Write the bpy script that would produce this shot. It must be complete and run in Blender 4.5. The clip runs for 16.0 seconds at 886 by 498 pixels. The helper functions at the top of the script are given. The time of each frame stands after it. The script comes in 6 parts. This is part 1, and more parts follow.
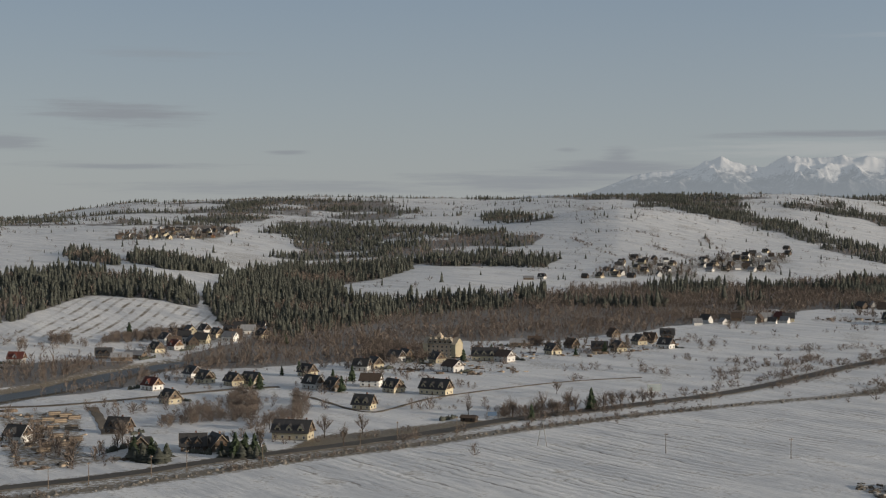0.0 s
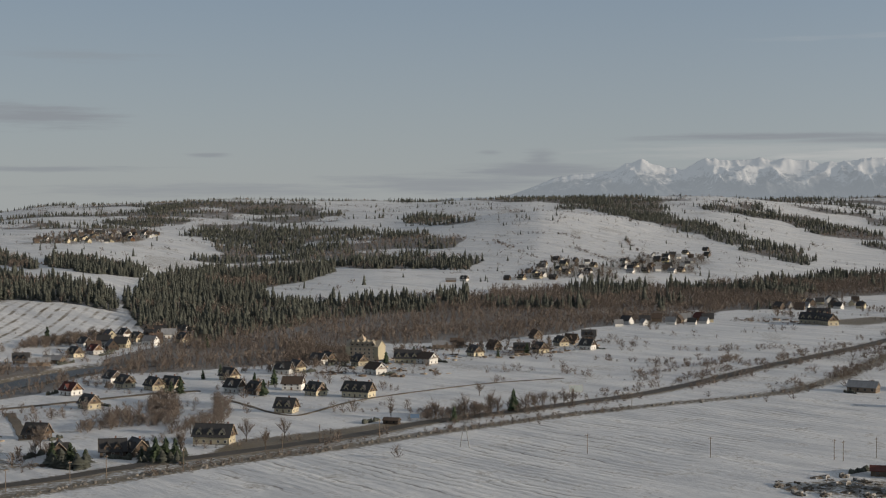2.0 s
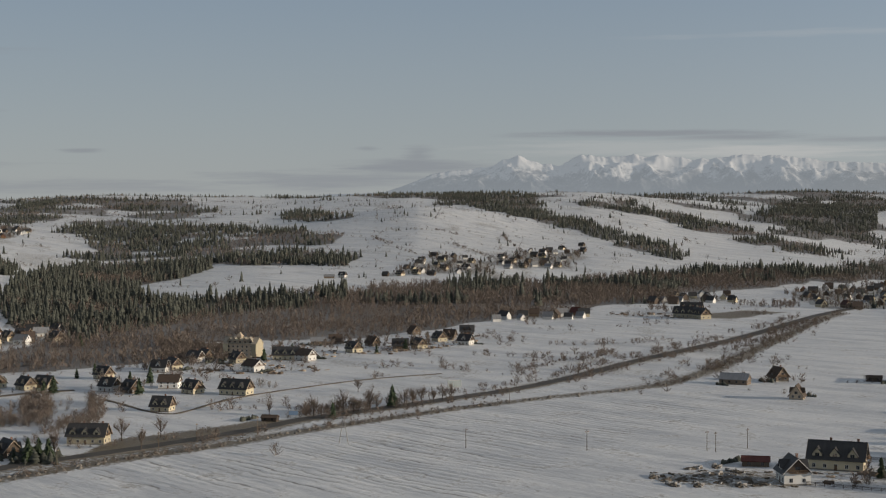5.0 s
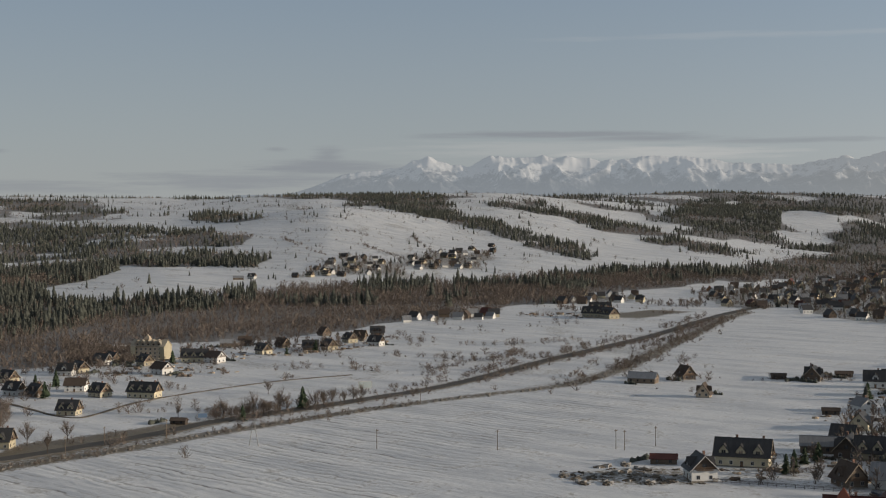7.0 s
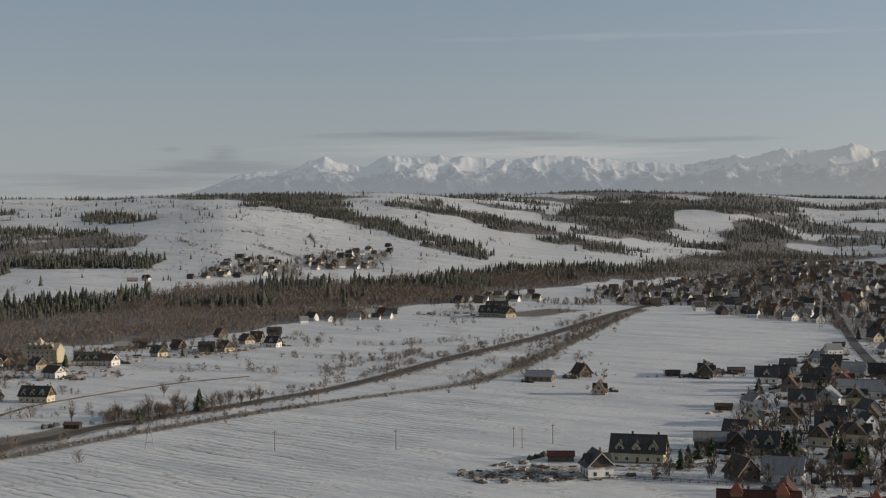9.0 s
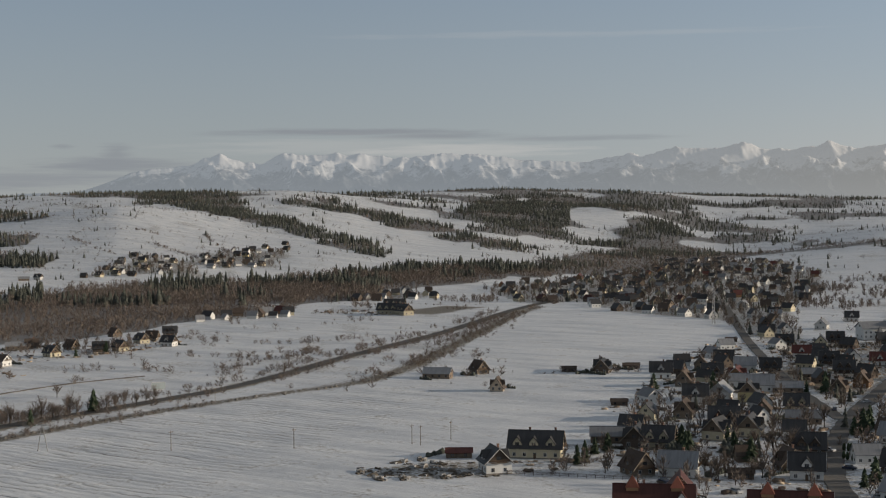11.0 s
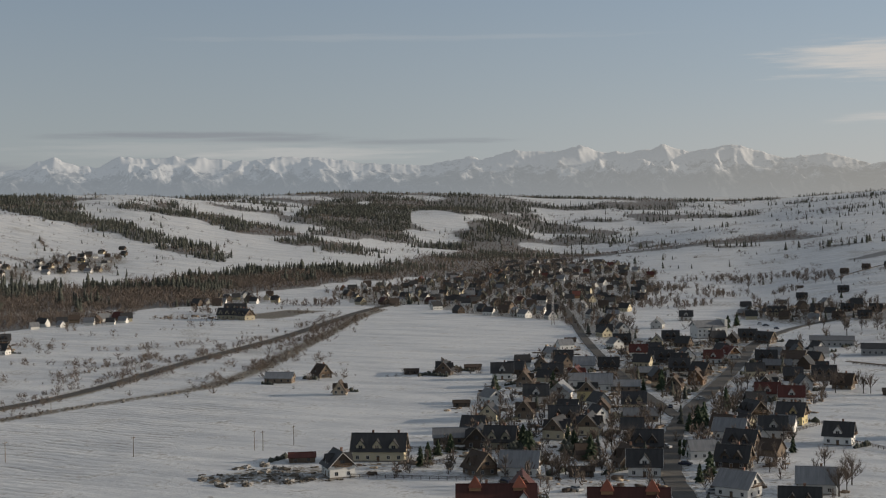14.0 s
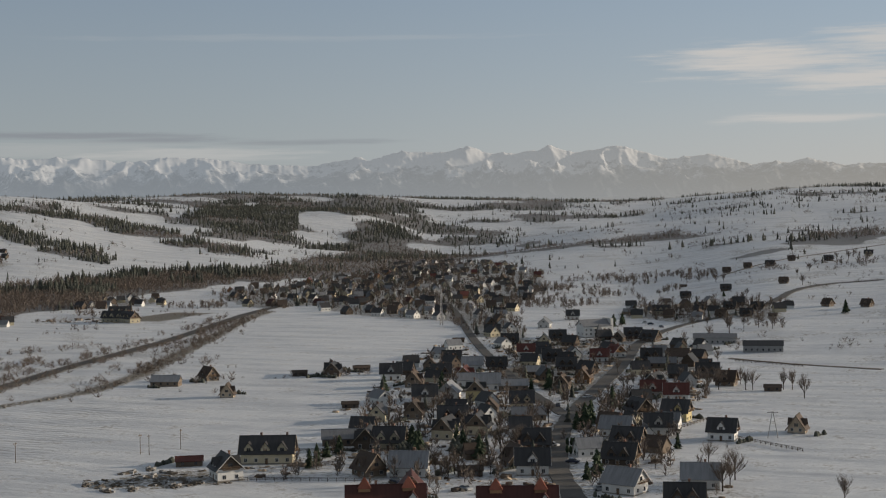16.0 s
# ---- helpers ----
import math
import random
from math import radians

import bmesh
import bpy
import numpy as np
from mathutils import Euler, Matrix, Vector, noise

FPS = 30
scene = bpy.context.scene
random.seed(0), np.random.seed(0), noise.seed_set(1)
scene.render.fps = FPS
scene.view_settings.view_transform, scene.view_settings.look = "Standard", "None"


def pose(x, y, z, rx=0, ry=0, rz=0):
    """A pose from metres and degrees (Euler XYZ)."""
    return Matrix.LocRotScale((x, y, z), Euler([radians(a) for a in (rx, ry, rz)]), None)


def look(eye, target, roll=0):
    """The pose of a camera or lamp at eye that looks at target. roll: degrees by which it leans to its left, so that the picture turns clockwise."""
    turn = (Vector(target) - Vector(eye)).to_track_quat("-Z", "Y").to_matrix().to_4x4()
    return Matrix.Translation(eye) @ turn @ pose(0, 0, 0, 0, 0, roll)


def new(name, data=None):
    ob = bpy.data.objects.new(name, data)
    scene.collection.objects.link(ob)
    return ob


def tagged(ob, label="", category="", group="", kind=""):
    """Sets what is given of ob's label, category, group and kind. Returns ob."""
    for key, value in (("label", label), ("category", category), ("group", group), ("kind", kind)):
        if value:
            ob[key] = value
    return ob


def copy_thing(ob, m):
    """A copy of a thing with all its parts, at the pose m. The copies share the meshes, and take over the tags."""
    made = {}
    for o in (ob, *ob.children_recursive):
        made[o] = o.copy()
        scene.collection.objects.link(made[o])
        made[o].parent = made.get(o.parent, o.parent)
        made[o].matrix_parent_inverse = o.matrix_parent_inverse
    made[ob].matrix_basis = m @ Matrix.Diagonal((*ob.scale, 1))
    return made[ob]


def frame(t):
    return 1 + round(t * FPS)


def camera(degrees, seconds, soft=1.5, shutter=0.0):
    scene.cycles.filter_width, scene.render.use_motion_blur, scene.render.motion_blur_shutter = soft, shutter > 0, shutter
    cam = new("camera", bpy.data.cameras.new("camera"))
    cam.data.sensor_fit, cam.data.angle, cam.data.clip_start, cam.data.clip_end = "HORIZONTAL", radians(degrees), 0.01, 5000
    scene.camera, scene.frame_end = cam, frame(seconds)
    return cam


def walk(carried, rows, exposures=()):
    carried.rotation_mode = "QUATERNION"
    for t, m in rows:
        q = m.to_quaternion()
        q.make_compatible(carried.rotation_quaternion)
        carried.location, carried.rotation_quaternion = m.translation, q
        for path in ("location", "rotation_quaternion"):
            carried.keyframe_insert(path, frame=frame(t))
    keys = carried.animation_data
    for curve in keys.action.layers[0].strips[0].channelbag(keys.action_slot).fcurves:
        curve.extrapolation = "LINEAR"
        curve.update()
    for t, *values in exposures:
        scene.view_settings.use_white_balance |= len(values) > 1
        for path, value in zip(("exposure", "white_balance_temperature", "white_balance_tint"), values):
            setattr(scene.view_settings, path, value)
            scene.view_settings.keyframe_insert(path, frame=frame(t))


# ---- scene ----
cam = camera(33.44, 16.0, soft=1.2)
EYE = 80.0
# seconds, metres from the first place (x, y, z), yaw, pitch, roll
ROWS = [
    (0, 0.00, 0.00, 0.00, 0.000, -1.430, 0.000),
    (0.5, 0.08, 0.02, -0.03, -0.686, -1.380, 0.030),
    (1, 0.14, 0.02, -0.06, -1.456, -1.351, 0.064),
    (1.5, 0.19, 0.02, -0.09, -2.202, -1.339, 0.101),
    (2, 0.23, 0.01, -0.11, -3.009, -1.334, 0.133),
    (2.5, 0.25, -0.01, -0.13, -3.748, -1.340, 0.159),
    (3, 0.25, -0.03, -0.15, -4.576, -1.352, 0.177),
    (3.5, 0.25, -0.06, -0.16, -5.341, -1.385, 0.189),
    (4, 0.23, -0.09, -0.17, -6.166, -1.428, 0.197),
    (6.5, 0.03, -0.32, -0.20, -10.263, -1.503, 0.224),
    (7, -0.03, -0.37, -0.21, -11.240, -1.476, 0.263),
    (7.5, -0.09, -0.42, -0.21, -12.139, -1.462, 0.309),
    (8, -0.15, -0.48, -0.21, -13.138, -1.466, 0.359),
    (8.5, -0.22, -0.53, -0.21, -14.150, -1.477, 0.411),
    (9, -0.29, -0.58, -0.21, -15.254, -1.502, 0.476),
    (11.5, -0.60, -0.79, -0.22, -20.166, -1.631, 0.552),
    (12, -0.65, -0.82, -0.22, -21.080, -1.619, 0.614),
    (12.5, -0.70, -0.85, -0.23, -22.032, -1.608, 0.665),
    (13, -0.74, -0.86, -0.24, -23.128, -1.590, 0.712),
    (13.5, -0.77, -0.87, -0.25, -24.194, -1.581, 0.752),
    (14, -0.79, -0.88, -0.26, -25.417, -1.567, 0.779),
    (14.5, -0.80, -0.87, -0.28, -26.532, -1.554, 0.802),
    (15, -0.80, -0.86, -0.30, -27.710, -1.555, 0.838),
    (15.5, -0.78, -0.83, -0.32, -28.791, -1.567, 0.881),
    (16, -0.76, -0.80, -0.35, -29.767, -1.596, 0.928),
]
EXPOSURE = 0.0
walk(cam, [(t, pose(x, y, EYE + z, 90 + pitch, roll, yaw)) for t, x, y, z, yaw, pitch, roll in ROWS], [(0.0, EXPOSURE), (16.0, EXPOSURE)])

# ---- light ----
SUN_BEARING, SUN_HEIGHT = 112.0, 11.5
sun_way = Vector((math.sin(radians(SUN_BEARING)) * math.cos(radians(SUN_HEIGHT)), math.cos(radians(SUN_BEARING)) * math.cos(radians(SUN_HEIGHT)), math.sin(radians(SUN_HEIGHT))))
sun_data = bpy.data.lights.new("sun", "SUN")
sun_data.energy, sun_data.angle, sun_data.color = 4.3, radians(0.6), (1.0, 0.855, 0.68)
sun = new("sun", sun_data)
sun.matrix_world = look(sun_way * 300, (0, 0, 0))

world = bpy.data.worlds.new("winter_sky")
scene.world = world
world.use_nodes = True
wn, wl = world.node_tree.nodes, world.node_tree.links
wn.clear()


def wmath(op, a, b=None, c=None):
    n = wn.new("ShaderNodeMath")
    n.operation = op
    for k, v in enumerate((a, b, c)):
        if v is None:
            continue
        if isinstance(v, (int, float)):
            n.inputs[k].default_value = v
        else:
            wl.new(v, n.inputs[k])
    return n.outputs[0]


sky = wn.new("ShaderNodeTexSky")
sky.sky_type, sky.sun_disc = "NISHITA", False
sky.sun_elevation, sky.sun_rotation = radians(SUN_HEIGHT), radians(SUN_BEARING)
sky.altitude, sky.air_density, sky.dust_density, sky.ozone_density = 800, 1.0, 1.6, 1.4
coords = wn.new("ShaderNodeTexCoord")
split = wn.new("ShaderNodeSeparateXYZ")
wl.new(coords.outputs["Generated"], split.inputs[0])
sky_bearing = wmath("MULTIPLY", wmath("ARCTAN2", split.outputs[0], split.outputs[1]), 57.2958)
sky_height = wmath("MULTIPLY", wmath("ARCSINE", split.outputs[2]), 57.2958)
stretch = wn.new("ShaderNodeCombineXYZ")
wl.new(wmath("MULTIPLY", sky_bearing, 0.15), stretch.inputs[0])
wl.new(wmath("MULTIPLY", sky_height, 2.3), stretch.inputs[1])
wisps = wn.new("ShaderNodeTexNoise")
wisps.inputs["Scale"].default_value, wisps.inputs["Detail"].default_value, wisps.inputs["Roughness"].default_value = 1.7, 6.0, 0.62
wl.new(stretch.outputs[0], wisps.inputs["Vector"])
wobble = wmath("SUBTRACT", wisps.outputs[0], 0.5)


def cloud_mask(rows):
    """Long soft clouds: bearing, height, half length and half depth in degrees, density."""
    total = None
    for b, e, w, h, d in rows:
        u = wmath("DIVIDE", wmath("SUBTRACT", sky_bearing, b), w)
        v = wmath("DIVIDE", wmath("SUBTRACT", sky_height, e), h)
        far = wmath("SQRT", wmath("ADD", wmath("MULTIPLY", u, u), wmath("MULTIPLY", v, v)))
        n = wn.new("ShaderNodeMapRange")
        n.interpolation_type = "SMOOTHSTEP"
        wl.new(wmath("ADD", far, wmath("MULTIPLY", wobble, 2.6)), n.inputs[0])
        n.inputs[1].default_value, n.inputs[2].default_value, n.inputs[3].default_value, n.inputs[4].default_value = 1.25, 0.1, 0.0, min(1.0, d * 1.35)
        total = n.outputs[0] if total is None else wmath("MAXIMUM", total, n.outputs[0])
    return total


grey_clouds = cloud_mask(((-12.5, 3.75, 3.2, 0.5, 0.6), (-16.5, 2.6, 1.6, 0.35, 0.5), (-12.0, 1.75, 4.2, 0.16, 0.5), (-6.0, 2.3, 0.9, 0.1, 0.5), (-6.0, 0.95, 7.0, 0.3, 0.4),
                          (3.5, 1.2, 5.0, 0.45, 0.5), (4.8, 2.4, 0.5, 0.12, 0.4), (6.8, 2.2, 0.7, 0.32, 0.5), (15.0, 2.92, 5.5, 0.16, 0.6), (19.0, 2.75, 4.0, 0.14, 0.55), (24.5, 2.6, 4.0, 0.13, 0.4), (7.0, 1.7, 3.6, 0.3, 0.6), (9.5, 1.5, 3.0, 0.3, 0.4), (-10.5, 6.0, 2.6, 0.25, 0.25)))
warm_clouds = cloud_mask(((15.5, 2.4, 6.5, 0.4, 0.16), (20.0, 2.2, 5.0, 0.35, 0.35), (42.0, 5.4, 4.0, 0.7, 0.75), (45.5, 4.6, 4.0, 0.6, 0.7), (43.5, 3.15, 3.0, 0.22, 0.55), (24.0, 6.6, 9.0, 0.14, 0.09), (46.5, 6.0, 3.0, 0.6, 0.6)))


def wmix(factor, a, b):
    n = wn.new("ShaderNodeMix")
    n.data_type = "RGBA"
    wl.new(factor, n.inputs[0])
    wl.new(a, n.inputs[6])
    if isinstance(b, tuple):
        n.inputs[7].default_value = (*b, 1)
    else:
        wl.new(b, n.inputs[7])
    return n.outputs[2]


grade = wn.new("ShaderNodeValToRGB")
grade.color_ramp.elements.new(0.3)
grade.color_ramp.elements.new(0.6)
for e, p, c in zip(grade.color_ramp.elements, (0.0, 0.035, 0.115, 0.4), ((0.43, 0.455, 0.47, 1), (0.375, 0.42, 0.46, 1), (0.255, 0.335, 0.435, 1), (0.25, 0.265, 0.285, 1))):
    e.position, e.color = p, c
wl.new(wmath("MULTIPLY", sky_height, 0.0111), grade.inputs[0])
bright = wn.new("ShaderNodeVectorMath")
bright.operation = "SCALE"
sunward = wn.new("ShaderNodeMapRange")
sunward.interpolation_type = "SMOOTHSTEP"
wl.new(sky_bearing, sunward.inputs[0])
for k, v in ((1, 8.0), (2, 62.0), (3, 9.9), (4, 14.2)):
    sunward.inputs[k].default_value = v
wl.new(sunward.outputs[0], bright.inputs["Scale"])
wl.new(grade.outputs[0], bright.inputs[0])
cool = wmix(wmath("MULTIPLY", 1.0, 0.84), sky.outputs[0], bright.outputs[0])
# warm low haze towards the sun
warm_low = wn.new("ShaderNodeMapRange")
warm_low.interpolation_type = "SMOOTHSTEP"
wl.new(sky_height, warm_low.inputs[0])
warm_side = wn.new("ShaderNodeMapRange")
warm_side.interpolation_type = "SMOOTHSTEP"
wl.new(sky_bearing, warm_side.inputs[0])
for node, values in ((warm_low, (5.5, 0.0, 0.0, 1.0)), (warm_side, (18.0, 62.0, 0.0, 0.75))):
    for k, v in enumerate(values):
        node.inputs[k + 1].default_value = v
toned = wmix(wmath("MULTIPLY", warm_low.outputs[0], warm_side.outputs[0]), cool, (5.7, 5.4, 4.95))
grey_mix = wmix(grey_clouds, toned, (2.9, 3.1, 3.4))
cloudy = wmix(warm_clouds, grey_mix, (6.6, 6.4, 6.15))
back = wn.new("ShaderNodeBackground")
back.inputs["Strength"].default_value = 0.085
wl.new(cloudy, back.inputs["Color"])
out = wn.new("ShaderNodeOutputWorld")
wl.new(back.outputs[0], out.inputs["Surface"])

# ---- materials ----
def shader(name):
    m = bpy.data.materials.new(name)
    m.use_nodes = True
    n = m.node_tree.nodes
    return m, n, m.node_tree.links, n["Principled BSDF"]


def noise_node(n, l, scale, detail=4.0, vector=None, rough=0.6):
    t = n.new("ShaderNodeTexNoise")
    t.inputs["Scale"].default_value, t.inputs["Detail"].default_value, t.inputs["Roughness"].default_value = scale, detail, rough
    if vector is not None:
        l.new(vector, t.inputs["Vector"])
    return t.outputs["Fac"]


def ramp_node(n, l, factor, stops):
    r = n.new("ShaderNodeValToRGB")
    while len(r.color_ramp.elements) < len(stops):
        r.color_ramp.elements.new(0.5)
    for e, (p, c) in zip(r.color_ramp.elements, stops):
        e.position, e.color = p, (*c, 1) if isinstance(c, tuple) else (c, c, c, 1)
    l.new(factor, r.inputs[0])
    return r.outputs[0]


def mix_node(n, l, factor, a, b, blend="MIX"):
    m = n.new("ShaderNodeMix")
    m.data_type, m.blend_type = "RGBA", blend
    for k, v in ((0, factor), (6, a), (7, b)):
        if isinstance(v, tuple):
            m.inputs[k].default_value = (*v, 1)
        elif isinstance(v, (int, float)):
            m.inputs[k].default_value = v
        else:
            l.new(v, m.inputs[k])
    return m.outputs[2]


def math_node(n, l, op, a, b=0.0):
    m = n.new("ShaderNodeMath")
    m.operation = op
    for k, v in enumerate((a, b)):
        if isinstance(v, (int, float)):
            m.inputs[k].default_value = v
        else:
            l.new(v, m.inputs[k])
    return m.outputs[0]


def bump_node(n, l, height, bsdf, strength=0.4, distance=0.1):
    b = n.new("ShaderNodeBump")
    b.inputs["Strength"].default_value, b.inputs["Distance"].default_value = strength, distance
    l.new(height, b.inputs["Height"])
    l.new(b.outputs[0], bsdf.inputs["Normal"])


def grained(name, dark, light, scale=1.5, rough=0.8, bump=0.3, per="object", stretch=(1, 1, 1), metal=0.0):
    """A surface with a tone that varies from thing to thing, with grain and stains."""
    m, n, l, b = shader(name)
    tc = n.new("ShaderNodeTexCoord")
    mp = n.new("ShaderNodeMapping")
    mp.inputs["Scale"].default_value = stretch
    l.new(tc.outputs["Object"], mp.inputs[0])
    grain = noise_node(n, l, scale * 6, 4, mp.outputs[0])
    stain = noise_node(n, l, scale * 0.4, 3, mp.outputs[0])
    f = math_node(n, l, "ADD", math_node(n, l, "MULTIPLY", grain, 0.45), math_node(n, l, "MULTIPLY", stain, 0.55))
    col = ramp_node(n, l, f, ((0.3, dark), (0.7, light)))
    if per == "object":
        info = n.new("ShaderNodeObjectInfo").outputs["Random"]
    else:
        info = n.new("ShaderNodeNewGeometry").outputs["Random Per Island"]
    tone = ramp_node(n, l, info, ((0.0, 0.62), (1.0, 1.0)))
    l.new(mix_node(n, l, 1.0, col, tone, "MULTIPLY"), b.inputs["Base Color"])
    b.inputs["Roughness"].default_value, b.inputs["Metallic"].default_value = rough, metal
    b.inputs["Specular IOR Level"].default_value = 0.25
    if bump:
        bump_node(n, l, grain, b, bump, 0.05)
    return m


# ground: snow, dead grass, forest floor and furrows laid by the land cover
SNOW, gn, gl, gb = shader("snowy_ground")
g_tc = gn.new("ShaderNodeTexCoord").outputs["Object"]
g_cover = gn.new("ShaderNodeVertexColor")
g_cover.layer_name = "cover"
g_sep = gn.new("ShaderNodeSeparateColor")
gl.new(g_cover.outputs["Color"], g_sep.inputs[0])
g_big = noise_node(gn, gl, 0.012, 5, g_tc)
g_mid = noise_node(gn, gl, 0.07, 5, g_tc, 0.65)
g_fine = noise_node(gn, gl, 0.55, 5, g_tc, 0.7)
snow_col = ramp_node(gn, gl, g_mid, ((0.3, (0.56, 0.57, 0.585)), (0.5, (0.66, 0.668, 0.678)), (0.72, (0.82, 0.82, 0.82))))
grass_col = ramp_node(gn, gl, g_fine, ((0.25, (0.075, 0.06, 0.042)), (0.6, (0.16, 0.13, 0.085)), (0.85, (0.24, 0.2, 0.14))))
soil_col = ramp_node(gn, gl, g_fine, ((0.3, (0.05, 0.042, 0.034)), (0.8, (0.12, 0.1, 0.08))))
# furrows run down the ploughed fields, broken where snow has filled them
g_map = gn.new("ShaderNodeMapping")
g_map.inputs["Rotation"].default_value = (0, 0, radians(54))
gl.new(g_tc, g_map.inputs[0])
g_warp = gn.new("ShaderNodeVectorMath")
g_warp.operation = "ADD"
gl.new(g_map.outputs[0], g_warp.inputs[0])
g_cx = gn.new("ShaderNodeCombineXYZ")
gl.new(math_node(gn, gl, "MULTIPLY", g_big, 26.0), g_cx.inputs[1])
gl.new(g_cx.outputs[0], g_warp.inputs[1])
g_wave = gn.new("ShaderNodeTexWave")
g_wave.wave_type, g_wave.bands_direction = "BANDS", "Y"
g_wave.inputs["Scale"].default_value, g_wave.inputs["Distortion"].default_value = 0.074, 0.6
g_wave.inputs["Detail"].default_value, g_wave.inputs["Detail Scale"].default_value = 3.0, 1.2
gl.new(g_warp.outputs[0], g_wave.inputs["Vector"])
g_long = gn.new("ShaderNodeMapping")
g_long.inputs["Scale"].default_value = (0.018, 0.16, 0.1)
gl.new(g_map.outputs[0], g_long.inputs[0])
g_break = noise_node(gn, gl, 1.0, 4, g_long.outputs[0], 0.65)
furrow = math_node(gn, gl, "MULTIPLY", ramp_node(gn, gl, g_wave.outputs["Fac"], ((0.80, 0.0), (0.97, 0.75))), ramp_node(gn, gl, g_break, ((0.46, 0.0), (0.62, 1.0))))
furrow = math_node(gn, gl, "MULTIPLY", furrow, g_sep.outputs[2])
# wider furrows fan up the sloping field across the river
g_fan = gn.new("ShaderNodeTexWave")
g_fan.wave_type, g_fan.bands_direction = "BANDS", "X"
g_fan.inputs["Scale"].default_value, g_fan.inputs["Distortion"].default_value = 0.036, 2.4
g_fan.inputs["Detail"].default_value, g_fan.inputs["Detail Scale"].default_value = 3.0, 0.35
gl.new(g_tc, g_fan.inputs["Vector"])
g_fan_break = math_node(gn, gl, "MULTIPLY", ramp_node(gn, gl, g_fan.outputs["Fac"], ((0.74, 0.0), (0.9, 1.0))), ramp_node(gn, gl, g_mid, ((0.4, 0.0), (0.58, 1.0))))
fan_furrow = math_node(gn, gl, "MULTIPLY", g_fan_break, g_cover.outputs["Alpha"])
# thin snow lets stalks through in patches
thin = ramp_node(gn, gl, math_node(gn, gl, "ADD", math_node(gn, gl, "MULTIPLY", g_fine, 0.5), math_node(gn, gl, "MULTIPLY", g_mid, 0.5)), ((0.53, 0.0), (0.66, 0.85)))
edge = math_node(gn, gl, "ADD", g_sep.outputs[1], math_node(gn, gl, "MULTIPLY", math_node(gn, gl, "SUBTRACT", g_fine, 0.5), 1.3))
grassy = ramp_node(gn, gl, edge, ((0.42, 0.0), (0.62, 1.0)))
woody = ramp_node(gn, gl, math_node(gn, gl, "ADD", g_sep.outputs[0], math_node(gn, gl, "MULTIPLY", math_node(gn, gl, "SUBTRACT", g_mid, 0.5), 0.9)), ((0.42, 0.0), (0.62, 0.85)))
g_drift = gn.new("ShaderNodeMapping")
g_drift.inputs["Scale"].default_value = (0.011, 0.07, 0.1)
gl.new(g_map.outputs[0], g_drift.inputs[0])
g_streak = noise_node(gn, gl, 1.0, 7, g_drift.outputs[0], 0.72)
snow_col = mix_node(gn, gl, 1.0, snow_col, ramp_node(gn, gl, g_streak, ((0.37, (0.7, 0.72, 0.75)), (0.57, (0.98, 0.98, 0.975)))), "MULTIPLY")
c1 = mix_node(gn, gl, thin, snow_col, grass_col)
c2 = mix_node(gn, gl, grassy, c1, grass_col)
c3 = mix_node(gn, gl, woody, c2, soil_col)
c4 = mix_node(gn, gl, fan_furrow, mix_node(gn, gl, furrow, c3, soil_col), grass_col)
gl.new(c4, gb.inputs["Base Color"])
gb.inputs["Roughness"].default_value, gb.inputs["Specular IOR Level"].default_value = 0.58, 0.45
bump_node(gn, gl, math_node(gn, gl, "ADD", math_node(gn, gl, "MULTIPLY", g_streak, 1.6), math_node(gn, gl, "SUBTRACT", math_node(gn, gl, "MULTIPLY", g_fine, 0.22), math_node(gn, gl, "MULTIPLY", g_wave.outputs["Fac"], math_node(gn, gl, "MULTIPLY", g_sep.outputs[2], 0.18)))), gb, 0.55, 1.0)

NEEDLES = grained("spruce_needles", (0.055, 0.06, 0.05), (0.11, 0.116, 0.096), 0.35, 0.9, 0, "island")
NEEDLES_TREE = grained("garden_spruce_needles", (0.022, 0.036, 0.02), (0.06, 0.08, 0.045), 0.5, 0.9, 0, "object")
TWIGS = grained("bare_twigs", (0.13, 0.107, 0.091), (0.255, 0.21, 0.179), 0.3, 0.95, 0, "island")
BARK = grained("bark", (0.05, 0.04, 0.03), (0.12, 0.095, 0.075), 2.0, 0.95, 0.5)
ASPHALT = grained("worn_asphalt", (0.075, 0.07, 0.064), (0.15, 0.14, 0.128), 0.25, 0.85, 0.2)
TRACK = grained("muddy_track", (0.09, 0.073, 0.055), (0.22, 0.19, 0.155), 0.3, 0.95, 0.4)
WATER, _n, _l, _b = shader("river_water")
_b.inputs["Base Color"].default_value, _b.inputs["Roughness"].default_value = (0.035, 0.037, 0.036, 1), 0.42
bump_node(_n, _l, noise_node(_n, _l, 0.6, 5, _n.new("ShaderNodeTexCoord").outputs["Object"]), _b, 0.5, 0.3)
STONE = grained("rubble_stone", (0.2, 0.18, 0.15), (0.42, 0.39, 0.35), 1.5, 0.9, 0.5)

